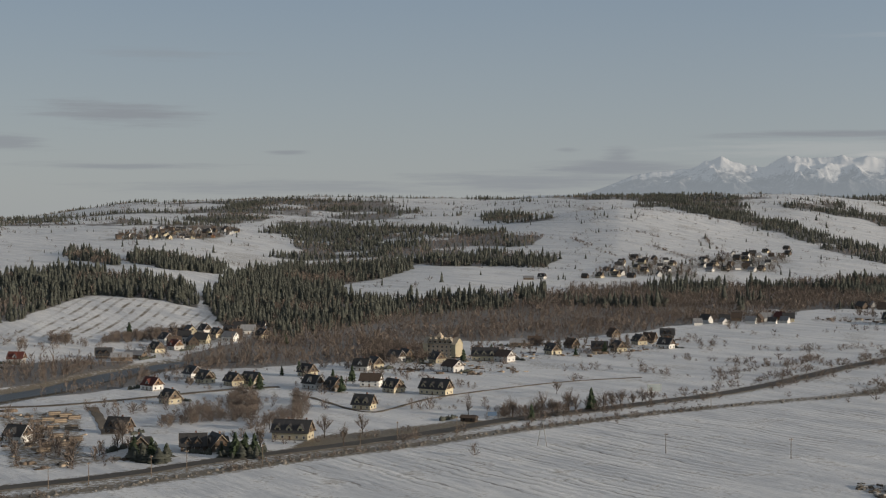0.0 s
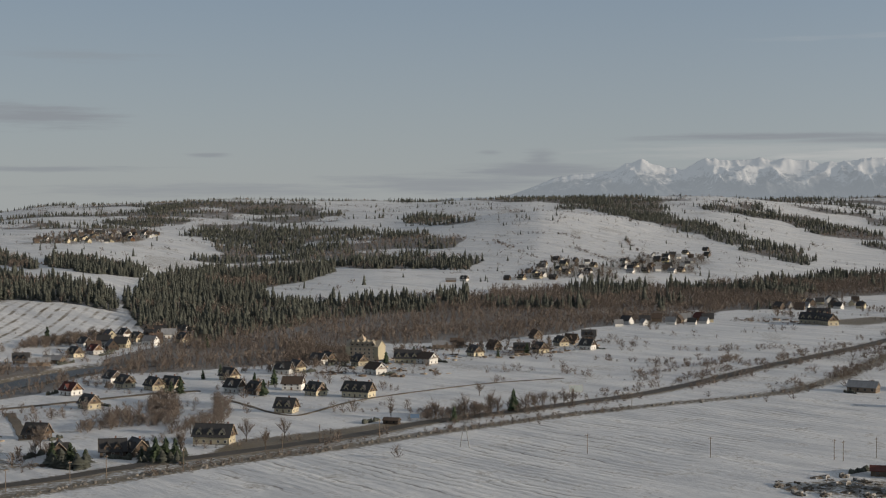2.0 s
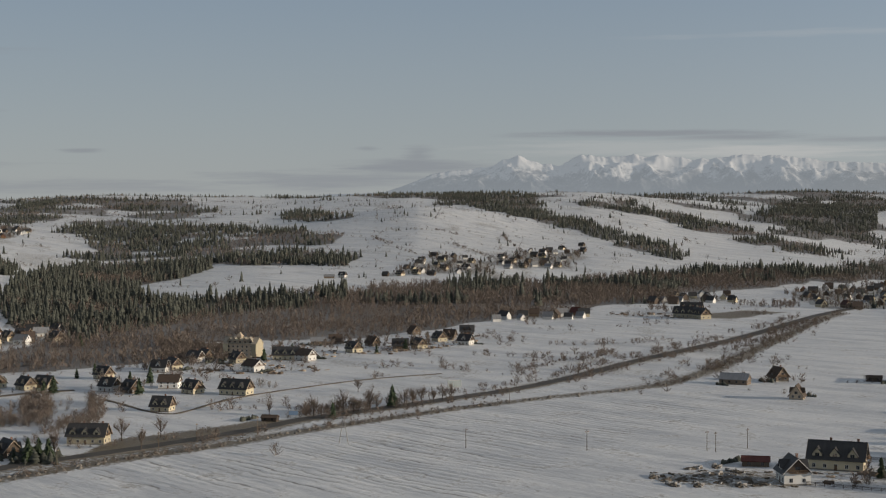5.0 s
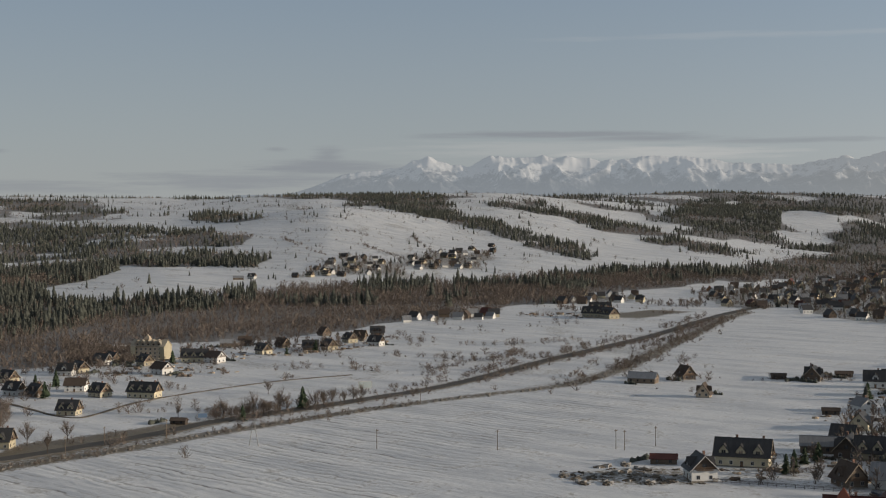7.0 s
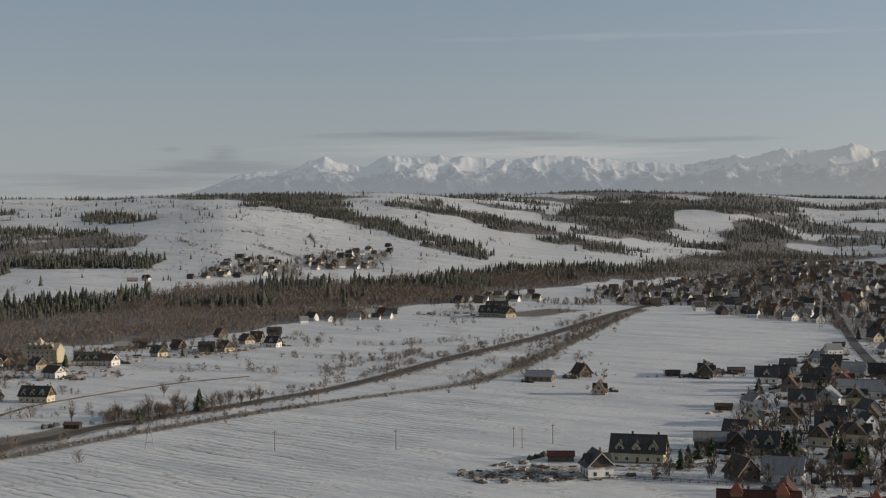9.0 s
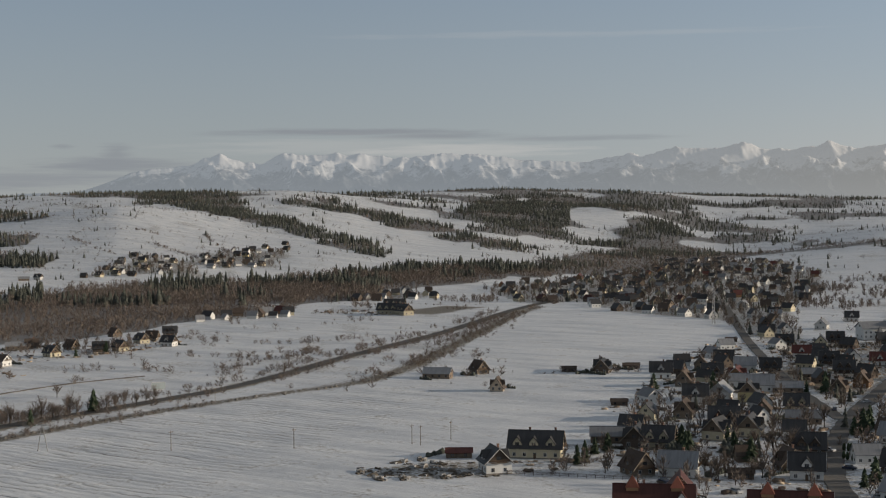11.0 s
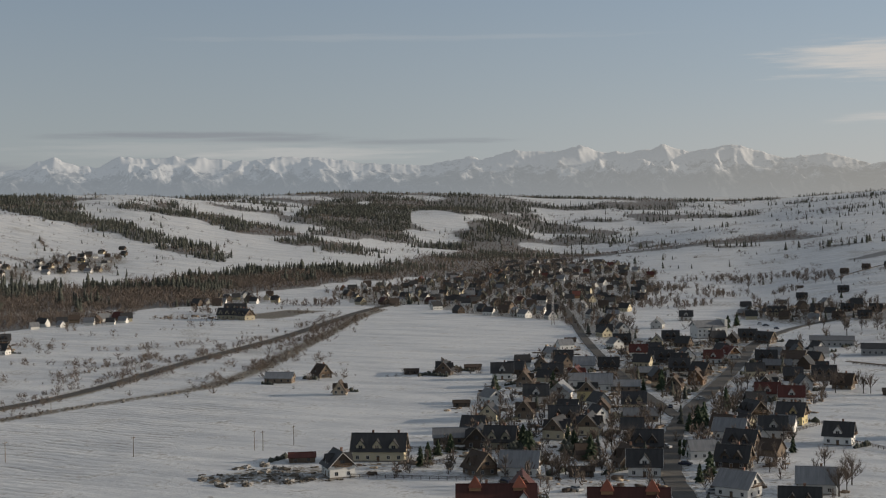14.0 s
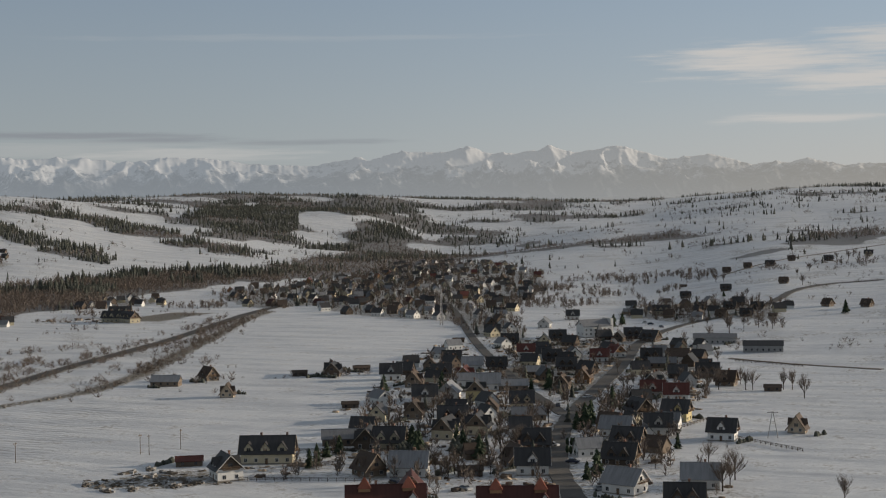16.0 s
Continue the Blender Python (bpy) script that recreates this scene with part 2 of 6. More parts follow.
WALLS = {
    "cream": grained("cream_render", (0.50, 0.44, 0.31), (0.66, 0.59, 0.43), 0.8, 0.85, 0.1),
    "white": grained("white_render", (0.64, 0.63, 0.6), (0.78, 0.77, 0.74), 0.8, 0.85, 0.1),
    "yellow": grained("yellow_render", (0.48, 0.40, 0.2), (0.60, 0.51, 0.29), 0.8, 0.85, 0.1),
    "grey": grained("grey_render", (0.3, 0.3, 0.29), (0.44, 0.43, 0.42), 0.8, 0.85, 0.1),
    "timber": grained("weathered_timber", (0.13, 0.1, 0.075), (0.26, 0.205, 0.155), 1.0, 0.85, 0.3, stretch=(0.3, 0.3, 5)),
    "larch": grained("orange_larch", (0.22, 0.125, 0.068), (0.36, 0.215, 0.12), 1.0, 0.8, 0.3, stretch=(0.3, 0.3, 5)),
    "dark": grained("dark_stained_timber", (0.075, 0.057, 0.045), (0.15, 0.116, 0.09), 1.0, 0.85, 0.3, stretch=(0.3, 0.3, 5)),
    "block": grained("bare_building_block", (0.42, 0.33, 0.24), (0.6, 0.5, 0.38), 1.5, 0.9, 0.3),
}
ROOFS = {
    "black": grained("black_metal_roof", (0.035, 0.035, 0.037), (0.07, 0.069, 0.07), 0.6, 0.55, 0.2, stretch=(5, 0.6, 0.6)),
    "brown": grained("brown_shingle_roof", (0.065, 0.048, 0.038), (0.125, 0.094, 0.075), 1.2, 0.8, 0.3, stretch=(1, 3, 3)),
    "grey": grained("grey_sheet_roof", (0.16, 0.165, 0.175), (0.3, 0.305, 0.315), 0.6, 0.5, 0.2, stretch=(5, 0.6, 0.6)),
    "red": grained("red_sheet_roof", (0.085, 0.03, 0.024), (0.14, 0.046, 0.037), 0.6, 0.6, 0.2, stretch=(5, 0.6, 0.6)),
    "maroon": grained("dark_red_sheet_roof", (0.055, 0.022, 0.018), (0.1, 0.036, 0.03), 0.6, 0.65, 0.2, stretch=(5, 0.6, 0.6)),
    "pale": grained("weathered_pale_tiles", (0.3, 0.26, 0.2), (0.46, 0.41, 0.33), 0.9, 0.8, 0.3, stretch=(1, 3, 3)),
}
PANE, _n, _l, _b = shader("window_glass")
_b.inputs["Base Color"].default_value, _b.inputs["Roughness"].default_value, _b.inputs["Specular IOR Level"].default_value = (0.02, 0.024, 0.03, 1), 0.08, 0.8
FRAME = grained("painted_window_frame", (0.5, 0.48, 0.45), (0.75, 0.73, 0.7), 2, 0.6, 0)
WOOD_TRIM = grained("brown_wood_trim", (0.11, 0.07, 0.045), (0.22, 0.15, 0.1), 1.5, 0.8, 0.2)
CHIMNEY = grained("chimney_brick", (0.2, 0.11, 0.08), (0.34, 0.22, 0.17), 2.5, 0.9, 0.4)
STEEL = grained("galvanised_steel", (0.3, 0.3, 0.3), (0.45, 0.45, 0.46), 2, 0.5, 0, metal=0.6)
SIGN_BLUE = grained("blue_sign_face", (0.09, 0.15, 0.25), (0.14, 0.22, 0.34), 0.5, 0.5, 0)
SIGN_BACK = grained("grey_sign_back", (0.25, 0.3, 0.31), (0.36, 0.41, 0.42), 0.5, 0.6, 0)

# far range: snow on rock, with the haze of distance painted in as emission
PEAKS, _n, _l, _b = shader("far_snowy_range_painted_haze")
_geo = _n.new("ShaderNodeNewGeometry")
_sep = _n.new("ShaderNodeSeparateXYZ")
_l.new(_geo.outputs["Position"], _sep.inputs[0])
_rockn = noise_node(_n, _l, 0.022, 9, _n.new("ShaderNodeTexCoord").outputs["Object"], 0.7)
_f = math_node(_n, _l, "ADD", math_node(_n, _l, "MULTIPLY", math_node(_n, _l, "SUBTRACT", _sep.outputs[2], 188.0), 0.0046), math_node(_n, _l, "MULTIPLY", _rockn, 1.15))
_l.new(ramp_node(_n, _l, _f, ((0.4, (0.06, 0.07, 0.08)), (0.56, (0.22, 0.23, 0.25)), (0.68, (0.86, 0.86, 0.86)))), _b.inputs["Base Color"])
_b.inputs["Roughness"].default_value = 0.9
# glowing haze colour, blue-grey, turning warm towards the sun side
_haze_glow = _n.new("ShaderNodeEmission")
_haze_glow.inputs["Strength"].default_value = 1.0
_haze_warmth = _n.new("ShaderNodeMapRange")
_l.new(_sep.outputs[0], _haze_warmth.inputs[0])
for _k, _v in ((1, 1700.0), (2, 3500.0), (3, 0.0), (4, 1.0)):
    _haze_warmth.inputs[_k].default_value = _v
_l.new(mix_node(_n, _l, _haze_warmth.outputs[0], (0.285, 0.313, 0.34), (0.39, 0.375, 0.345)), _haze_glow.inputs["Color"])
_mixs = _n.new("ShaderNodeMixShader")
# share of painted haze by height: most at the foot, least at the crest
_haze_share = _n.new("ShaderNodeMapRange")
_l.new(_sep.outputs[2], _haze_share.inputs[0])
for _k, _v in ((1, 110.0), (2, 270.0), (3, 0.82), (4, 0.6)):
    _haze_share.inputs[_k].default_value = _v
_l.new(_haze_share.outputs[0], _mixs.inputs[0])
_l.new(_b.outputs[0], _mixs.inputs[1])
_l.new(_haze_glow.outputs[0], _mixs.inputs[2])
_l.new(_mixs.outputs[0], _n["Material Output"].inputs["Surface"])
# ---- land ----
PROFILES = (
    (-60, ((800, 0), (1600, 20), (3000, 60), (4600, 80))),
    (-16.5, ((640, -2), (780, -1), (880, 2), (1050, 18), (1300, 24), (1700, 32), (2300, 45), (3000, 57), (3800, 66), (4600, 40))),
    (-11.5, ((700, -1), (950, 2), (1100, 20), (1300, 28), (1800, 36), (2100, 44), (2400, 53), (2800, 64), (3500, 93), (4000, 110), (4600, 70))),
    (-5.0, ((940, 0), (1200, 5), (1800, 15), (2400, 39), (3000, 74), (3600, 118), (4200, 100), (4600, 90))),
    (0.3, ((1080, 0), (1400, 14), (1700, 19), (2000, 31), (2500, 56), (3000, 86), (3500, 113), (4100, 95), (4600, 90))),
    (6.8, ((1140, 0), (1500, 15), (1650, 21), (1800, 29), (2150, 60), (2400, 89), (2700, 82), (3300, 117), (4000, 105), (4600, 90))),
    (13.1, ((1280, 0), (1650, 14), (2000, 31), (2400, 57), (3200, 116), (3700, 105), (4100, 118), (4600, 100))),
    (19.9, ((1360, 0), (2000, 16), (2400, 30), (2800, 54), (3300, 86), (3900, 124), (4600, 110))),
    (26.0, ((2000, 0), (2700, 13), (3200, 74), (3500, 80), (3900, 117), (4600, 105))),
    (29.7, ((2480, 0), (2800, 11), (3300, 49), (4000, 103), (4600, 100))),
    (36.5, ((1200, 1), (1450, 4), (2000, 16), (2500, 28), (3200, 50), (3900, 87), (4600, 90))),
    (43.0, ((800, 2), (1000, 10), (1400, 24), (1700, 32), (2000, 38), (2600, 55), (3300, 86), (4000, 115), (4600, 110))),
    (55.0, ((700, 5), (1400, 40), (2600, 90), (4600, 130))),
    (100.0, ((1000, 5), (2500, 40), (4600, 60))),
)


def smooth_step(a, b, x):
    t = np.clip((x - a) / (b - a), 0, 1)
    return t * t * (3 - 2 * t)


def value_noise(x, y, seed=0):
    """Smooth noise between -1 and 1 on a unit lattice."""
    x, y = np.asarray(x, float), np.asarray(y, float)
    i, j = np.floor(x), np.floor(y)
    u, v = x - i, y - j
    u, v = u * u * (3 - 2 * u), v * v * (3 - 2 * v)

    def corner(a, b):
        h = np.sin(a * 127.1 + b * 311.7 + seed * 74.7) * 43758.5453
        return 2 * (h - np.floor(h)) - 1
    low = corner(i, j) * (1 - u) + corner(i + 1, j) * u
    high = corner(i, j + 1) * (1 - u) + corner(i + 1, j + 1) * u
    return low * (1 - v) + high * v


def fractal(x, y, octaves=4, seed=0):
    total, gain = 0.0, 1.0
    for k in range(octaves):
        total = total + gain * value_noise(x * 2 ** k, y * 2 ** k, seed + 13 * k)
        gain *= 0.5
    return total / 1.9


REACH = np.arange(0.0, 5001.0, 20.0)
BEARINGS = np.array([p[0] for p in PROFILES], float)
KERNEL = np.hanning(15) / np.hanning(15).sum()
TABLE = np.array([np.convolve(np.pad(np.interp(REACH, [0, 500] + [q[0] for q in p[1]], [0, 0] + [q[1] for q in p[1]]), 7, mode="edge"), KERNEL, "valid") for p in PROFILES])


def land(x, y):
    """Height of the land at x, y."""
    x, y = np.asarray(x, float), np.asarray(y, float)
    r, b = np.hypot(x, y), np.degrees(np.arctan2(x, y))
    b = np.clip(b, BEARINGS[0], BEARINGS[-1])
    k = np.clip(np.searchsorted(BEARINGS, b) - 1, 0, len(BEARINGS) - 2)
    u = (b - BEARINGS[k]) / (BEARINGS[k + 1] - BEARINGS[k])
    u = u * u * (3 - 2 * u) * 0.6 + u * 0.4
    s = np.clip(r / 20.0, 0, len(REACH) - 1.001)
    i = s.astype(int)
    w = s - i
    z = (TABLE[k, i] * (1 - w) + TABLE[k, i + 1] * w) * (1 - u) + (TABLE[k + 1, i] * (1 - w) + TABLE[k + 1, i + 1] * w) * u
    rough = smooth_step(1200, 2600, r)
    z = z + rough * (fractal(x / 420, y / 420, 3, 5) * 9 + fractal(x / 110, y / 110, 2, 9) * 2.0)
    return z + fractal(x / 60, y / 60, 3, 3) * 0.25 * smooth_step(300, 500, r)
# ---- end land ----
SPRUCE_WOOD_A = ((-16.75, 968), (-14.91, 1033), (-13.67, 1106), (-11.58, 1097), (-9.56, 1065), (-9.45, 1178), (-10.52, 1220), (-12, 1248), (-14.49, 1374), (-16.73, 1326))
SPRUCE_WOOD_B = ((-14.28, 1596), (-12.31, 1411), (-12.41, 1604), (-14.07, 1798))
SPRUCE_WOOD_C = ((-11.89, 1448), (-10.51, 1377), (-8.38, 1430), (-8.59, 1593), (-10.72, 1624), (-11.78, 1663))
SPRUCE_WOOD_D = ((-9.35, 1116), (-8.39, 958), (-5.79, 929), (-3.6, 1010), (-1.41, 1104), (1.45, 1153), (4.74, 1192), (4.74, 1309), (2.55, 1295), (1.01, 1239), (-1.85, 1216), (-3.78, 1240), (-3.93, 1430), (-2.06, 1506), (-1.08, 1694), (-1.08, 1858), (-2.94, 1902), (-5.34, 1787), (-6.87, 1604), (-8.38, 1358), (-8.7, 1206))
SPRUCE_WOOD_E = ((4.74, 1192), (4.74, 1336), (9.92, 1448), (16.74, 1504), (16.74, 1282), (11.2, 1209))
SPRUCE_WOOD_F = ((11.27, 1192), (13.04, 1491), (17.87, 1687), (23.27, 1844), (26.43, 2338), (29.87, 2595), (29.87, 2458), (24.33, 1800), (20.04, 1565), (15.67, 1408))
SPRUCE_WOOD_G = ((-0.31, 1659), (4.08, 1627), (4.41, 1778), (3.42, 1887), (3.86, 2036), (2.55, 2205), (1.01, 2347), (-0.53, 2466), (-3.16, 2583), (-4.91, 2602), (-6.21, 2711), (-7.08, 2480), (-5.78, 2322), (-5.34, 2048), (-6.86, 1884), (-4.91, 1880), (-1.41, 1812))
SPRUCE_WOOD_H = ((1.89, 2432), (4.29, 2314), (4.4, 2475), (2.11, 2879), (1.45, 2634))
SPRUCE_WOOD_I = ((7.55, 2781), (9.05, 2749), (10.34, 2498), (12.03, 2347), (13.7, 2155), (15.35, 1989), (15.96, 2069), (14.32, 2253), (12.24, 2559), (11.39, 2887), (10.97, 3112), (7.98, 3320))
SPRUCE_WOOD_J = ((12.18, 2411), (13.49, 2204), (15.02, 1978), (16.99, 1810), (17.43, 1895), (15.68, 2174), (13.93, 2354), (12.62, 2542))
SPRUCE_WOOD_K = ((13.06, 2793), (15.03, 2695), (17.87, 2444), (20.69, 2191), (22.84, 2090), (23.05, 2299), (20.69, 2426), (18.53, 2710), (15.47, 2948), (14.82, 3064), (13.28, 2991))
SPRUCE_WOOD_L = ((19.83, 2929), (20.7, 3574), (24.12, 3796), (24.96, 3651), (25.38, 3217), (24.12, 2964), (24.01, 2705), (24.54, 2635), (23.27, 2652), (21.13, 2736))
SPRUCE_WOOD_M = ((24.33, 2441), (26.43, 2575), (27.26, 2624), (27.05, 2812), (26.53, 3019), (26.32, 2703), (24.54, 2602))
SPRUCE_WOOD_N = ((40.42, 1555), (41.79, 1548), (44.09, 1622), (46.5, 1706), (46.5, 1963), (44.92, 2019), (43.06, 1764), (41.8, 1704), (41.16, 1615))
SPRUCE_WOOD_O = ((-10.72, 2519), (-7.94, 2695), (-6.64, 2890), (-7.94, 3021), (-9.87, 2899))
SPRUCE_WOOD_P = ((-8.8, 3148), (-6.86, 3097), (-3.16, 3062), (-3.16, 3286), (-4.9, 3397), (-7.29, 3456))
SPRUCE_WOOD_Q = ((26.6, 2830), (26.7, 3060), (27.6, 3090), (28.9, 2980), (28.8, 2850))
SPRUCE_WOOD_R = ((21.0, 2950), (21.4, 3350), (22.6, 3550), (24.1, 3480), (24.0, 2960), (22.6, 2820))
SPRUCE_WOOD_S = ((24.2, 3250), (24.5, 3500), (26.2, 3520), (27.2, 3300), (26.4, 3130), (24.9, 3240))
# a clear white field inside the dark wood
CLEARING = ((24.15, 3190), (24.6, 3225), (26.05, 3130), (26.5, 2860), (24.9, 2840), (24.15, 2960))
SPRUCE_ZONES = (SPRUCE_WOOD_A, SPRUCE_WOOD_B, SPRUCE_WOOD_C, SPRUCE_WOOD_D, SPRUCE_WOOD_E, SPRUCE_WOOD_F, SPRUCE_WOOD_G, SPRUCE_WOOD_H, SPRUCE_WOOD_I, SPRUCE_WOOD_J, SPRUCE_WOOD_K, SPRUCE_WOOD_L, SPRUCE_WOOD_M, SPRUCE_WOOD_N, SPRUCE_WOOD_O, SPRUCE_WOOD_P, SPRUCE_WOOD_Q, SPRUCE_WOOD_R, SPRUCE_WOOD_S)
BARE_WOOD_A = ((-9.89, 759), (-6.88, 771), (-2.07, 795), (-0.97, 860), (-2.07, 906), (1.67, 923), (4.74, 925), (7.57, 995), (9.93, 1077), (9.92, 1293), (4.74, 1237), (1.45, 1187), (-1.41, 1139), (-3.6, 1031), (-5.79, 973), (-7.52, 925), (-9.89, 828))
BARE_WOOD_B = ((-16.76, 710), (-15.54, 722), (-13.27, 770), (-11.59, 798), (-12.64, 807), (-14.72, 813), (-16.76, 796))
BARE_WOOD_C = ((-15.55, 663), (-13.07, 684), (-10.96, 710), (-10.96, 745), (-12.65, 722), (-14.31, 690))
BARE_WOOD_D = ((9.08, 1042), (9.96, 1204), (13.03, 1197), (13.04, 1399), (15.67, 1377), (17.87, 1530), (23.27, 1705), (24.33, 2007), (29.87, 2549), (29.87, 2264), (24.33, 1737), (21.77, 1567), (18.52, 1428), (13.92, 1311), (13.47, 1161))
BARE_WOOD_E = ((22, 1689), (24.83, 1878), (27.91, 2284), (31.42, 2311), (36.67, 2274), (39.9, 2249), (38.83, 2542), (36.68, 2450), (33.62, 2365), (27.92, 2614), (24.84, 2279))
BARE_WOOD_F = ((17.87, 1492), (23.27, 1618), (29.87, 2012), (29.87, 2497), (24.33, 1923), (17.87, 1610))
BARE_ZONES = (BARE_WOOD_A, BARE_WOOD_B, BARE_WOOD_C, BARE_WOOD_D, BARE_WOOD_E, BARE_WOOD_F)
HEDGE_PATCH_A = ((-10.97, 553), (-9.04, 572), (-7.32, 569), (-7.21, 649), (-8.18, 652), (-8.4, 587), (-9.47, 616), (-9.69, 590), (-10.75, 576))
HEDGE_PATCH_B = ((-7.75, 540), (-5.36, 566), (-5.25, 636), (-5.79, 636), (-6.01, 583), (-6.88, 568))
HEDGE_PATCH_C = ((-13.06, 889), (-10.95, 903), (-9.67, 947), (-10.52, 970), (-12.85, 915))
HEDGE_PATCH_D = ((-14.92, 881), (-13.89, 882), (-13.99, 916), (-14.82, 913))
HEDGE_PATCH_E = ((-3.16, 884), (-0.53, 883), (-0.53, 789), (-2.73, 774))
HEDGE_PATCH_F = ((2.33, 570), (7.58, 606), (7.57, 617), (2.33, 585))
HEDGE_PATCH_G = ((8.84, 702), (10.81, 724), (13.46, 781), (14.78, 837), (14.56, 861), (11.26, 760))
HEDGE_PATCH_H = ((13.77, 651), (15.97, 669), (17.93, 740), (19.88, 875), (22.22, 1111), (21.59, 1109), (19.23, 874), (16.84, 726), (14.43, 673))
HEDGE_ZONES = (HEDGE_PATCH_A, HEDGE_PATCH_B, HEDGE_PATCH_C, HEDGE_PATCH_D, HEDGE_PATCH_E, HEDGE_PATCH_F, HEDGE_PATCH_G, HEDGE_PATCH_H)
VILLAGE_PART_A = ((24.8, 1168), (26.14, 1747), (27.9, 2132), (30.54, 2266), (32.3, 1905), (33.61, 1639), (33.59, 1322), (32.26, 1098), (33.13, 885), (31.15, 891), (29.84, 1028), (26.54, 1098))
VILLAGE_PART_B = ((-12.62, 2020), (-9.87, 2108), (-7.94, 2358), (-7.94, 2543), (-9.87, 2472), (-12.2, 2270))
VILLAGE_PART_C = ((15.67, 1247), (18.95, 1284), (18.95, 1382), (16.33, 1348))
VILLAGE_PART_D = ((9.92, 1597), (12.87, 1645), (13.29, 1918), (11.19, 1864), (9.7, 1739))
VILLAGE_PART_E = ((5.17, 1468), (9.92, 1531), (9.7, 1696), (7.34, 1754), (6.69, 1641))
VILLAGE_PART_F = ((31.81, 889), (37.05, 874), (36.83, 750), (35.28, 637), (33.53, 639), (32.22, 705))
VILLAGE_PART_G = ((20.69, 1400), (24.33, 1622), (29.87, 2012), (29.87, 1350), (26.43, 1224), (22.2, 1214))
VILLAGE_PART_H = ((-10.53, 865), (-6.87, 926), (-6.87, 976), (-9.46, 953), (-10.95, 903))
VILLAGE_PART_I = ((26.41, 432), (26.46, 561), (27.6, 715), (30.04, 857), (34.41, 638), (36.36, 582), (37.69, 749), (39.62, 697), (38.74, 524), (37.63, 428))
VILLAGE_PART_J = ((36.42, 1043), (37.29, 1169), (40.93, 1069), (43.03, 996), (42.82, 945), (38.79, 959))
VILLAGE_PART_K = ((37.25, 711), (37.81, 851), (39.96, 818), (39.84, 708))
VILLAGE_PART_L = ((9.5, 1050), (11.4, 1075), (13.2, 1085), (13.2, 1125), (11.4, 1110), (9.5, 1085))
VILLAGE_ZONES = (VILLAGE_PART_A, VILLAGE_PART_B, VILLAGE_PART_C, VILLAGE_PART_D, VILLAGE_PART_E, VILLAGE_PART_F, VILLAGE_PART_G, VILLAGE_PART_H, VILLAGE_PART_I, VILLAGE_PART_J, VILLAGE_PART_K, VILLAGE_PART_L)
ORCHARD_A = ((32.26, 1057), (33.6, 1493), (37.09, 1516), (40.31, 1414), (40.73, 1224), (37.29, 1244), (34.46, 1128))
ORCHARD_B = ((39, 898), (42.81, 870), (42.82, 903), (39, 933))
ORCHARD_C = ((37.28, 1030), (43.03, 989), (43.03, 1033), (37.29, 1152))
ORCHARD_D = ((42.63, 1297), (45.93, 1355), (45.93, 1499), (42.63, 1375))
ORCHARD_E = ((3.21, 875), (7.24, 929), (7.24, 839), (3.43, 822))
ORCHARD_F = ((-2.07, 746), (1.23, 775), (2.55, 821), (1.01, 860), (-1.85, 820))
ORCHARD_G = ((-6.01, 732), (-3.17, 761), (-3.17, 664), (-5.36, 656))
ORCHARD_H = ((14.26, 1136), (17.78, 1180), (21.28, 1231), (21.28, 1349), (17.78, 1343), (14.26, 1242))
ORCHARD_ZONES = (ORCHARD_A, ORCHARD_B, ORCHARD_C, ORCHARD_D, ORCHARD_E, ORCHARD_F, ORCHARD_G, ORCHARD_H)
EVERGREEN_ZONES = (
    ((-8.66, 482), (-6.71, 480), (-6.84, 498), (-8.4, 508)),
    ((-12.24, 480), (-10.55, 474), (-10.55, 493), (-12.07, 502)),
    ((27.74, 459), (28.74, 458), (28.75, 491), (28.09, 504)),
    ((29.85, 468), (31.06, 465), (31.07, 484), (29.96, 490)),
)
GRASS_ZONES = (
    ((-6.67, 494), (-3.17, 503), (1.67, 554), (2.55, 570), (0.35, 564), (-2.73, 540), (-4.92, 523)),
    ((-9.02, 1648), (-7.51, 1585), (-5.78, 1793), (-6.65, 1895), (-7.94, 2001), (-9.44, 2054), (-9.87, 2277), (-8.8, 2320), (-7.94, 2061)),
    ((16.99, 1116), (18.73, 1104), (21.33, 1164), (19.17, 1191)),
    ((-16.76, 705), (-13.27, 758), (-9.89, 805), (-9.89, 785), (-13.06, 729), (-16.77, 674)),
)
PLOUGH_ZONES = (
    ((-16.75, 907), (-14.71, 1013), (-13.67, 1092), (-11.58, 1085), (-9.56, 1056), (-8.6, 1008), (-10.53, 945), (-13.68, 912)),
    ((-5.59, 473), (-1.46, 502), (1.73, 527), (4.98, 554), (9.37, 596), (13.77, 641), (18.15, 637), (20.31, 603), (15.96, 537), (9.35, 408), (-5.6, 429)),
)
YARD_A = ((21.59, 438), (22.05, 477), (25.55, 495), (26.46, 561), (24.71, 588), (26.48, 630), (27.38, 716), (30.05, 895), (37.27, 872), (39.84, 744), (39.83, 616), (38.74, 524), (38.29, 477), (40.64, 412), (40.63, 403), (26.39, 404), (26.41, 432))
YARD_B = ((15.84, 433), (16.06, 450), (19.67, 461), (21.6, 452), (21.15, 430), (18.57, 426))
YARD_C = ((-16.79, 479), (-16.77, 625), (-13.7, 620), (-13.71, 506), (-12.03, 485), (-14.75, 469))
YARD_D = ((-1.85, 733), (-1.85, 820), (-0.53, 852), (2.55, 791), (3.43, 734), (0.35, 712))
YARD_E = ((1.23, 819), (9.07, 941), (9.08, 883), (6.92, 832), (2.55, 791))
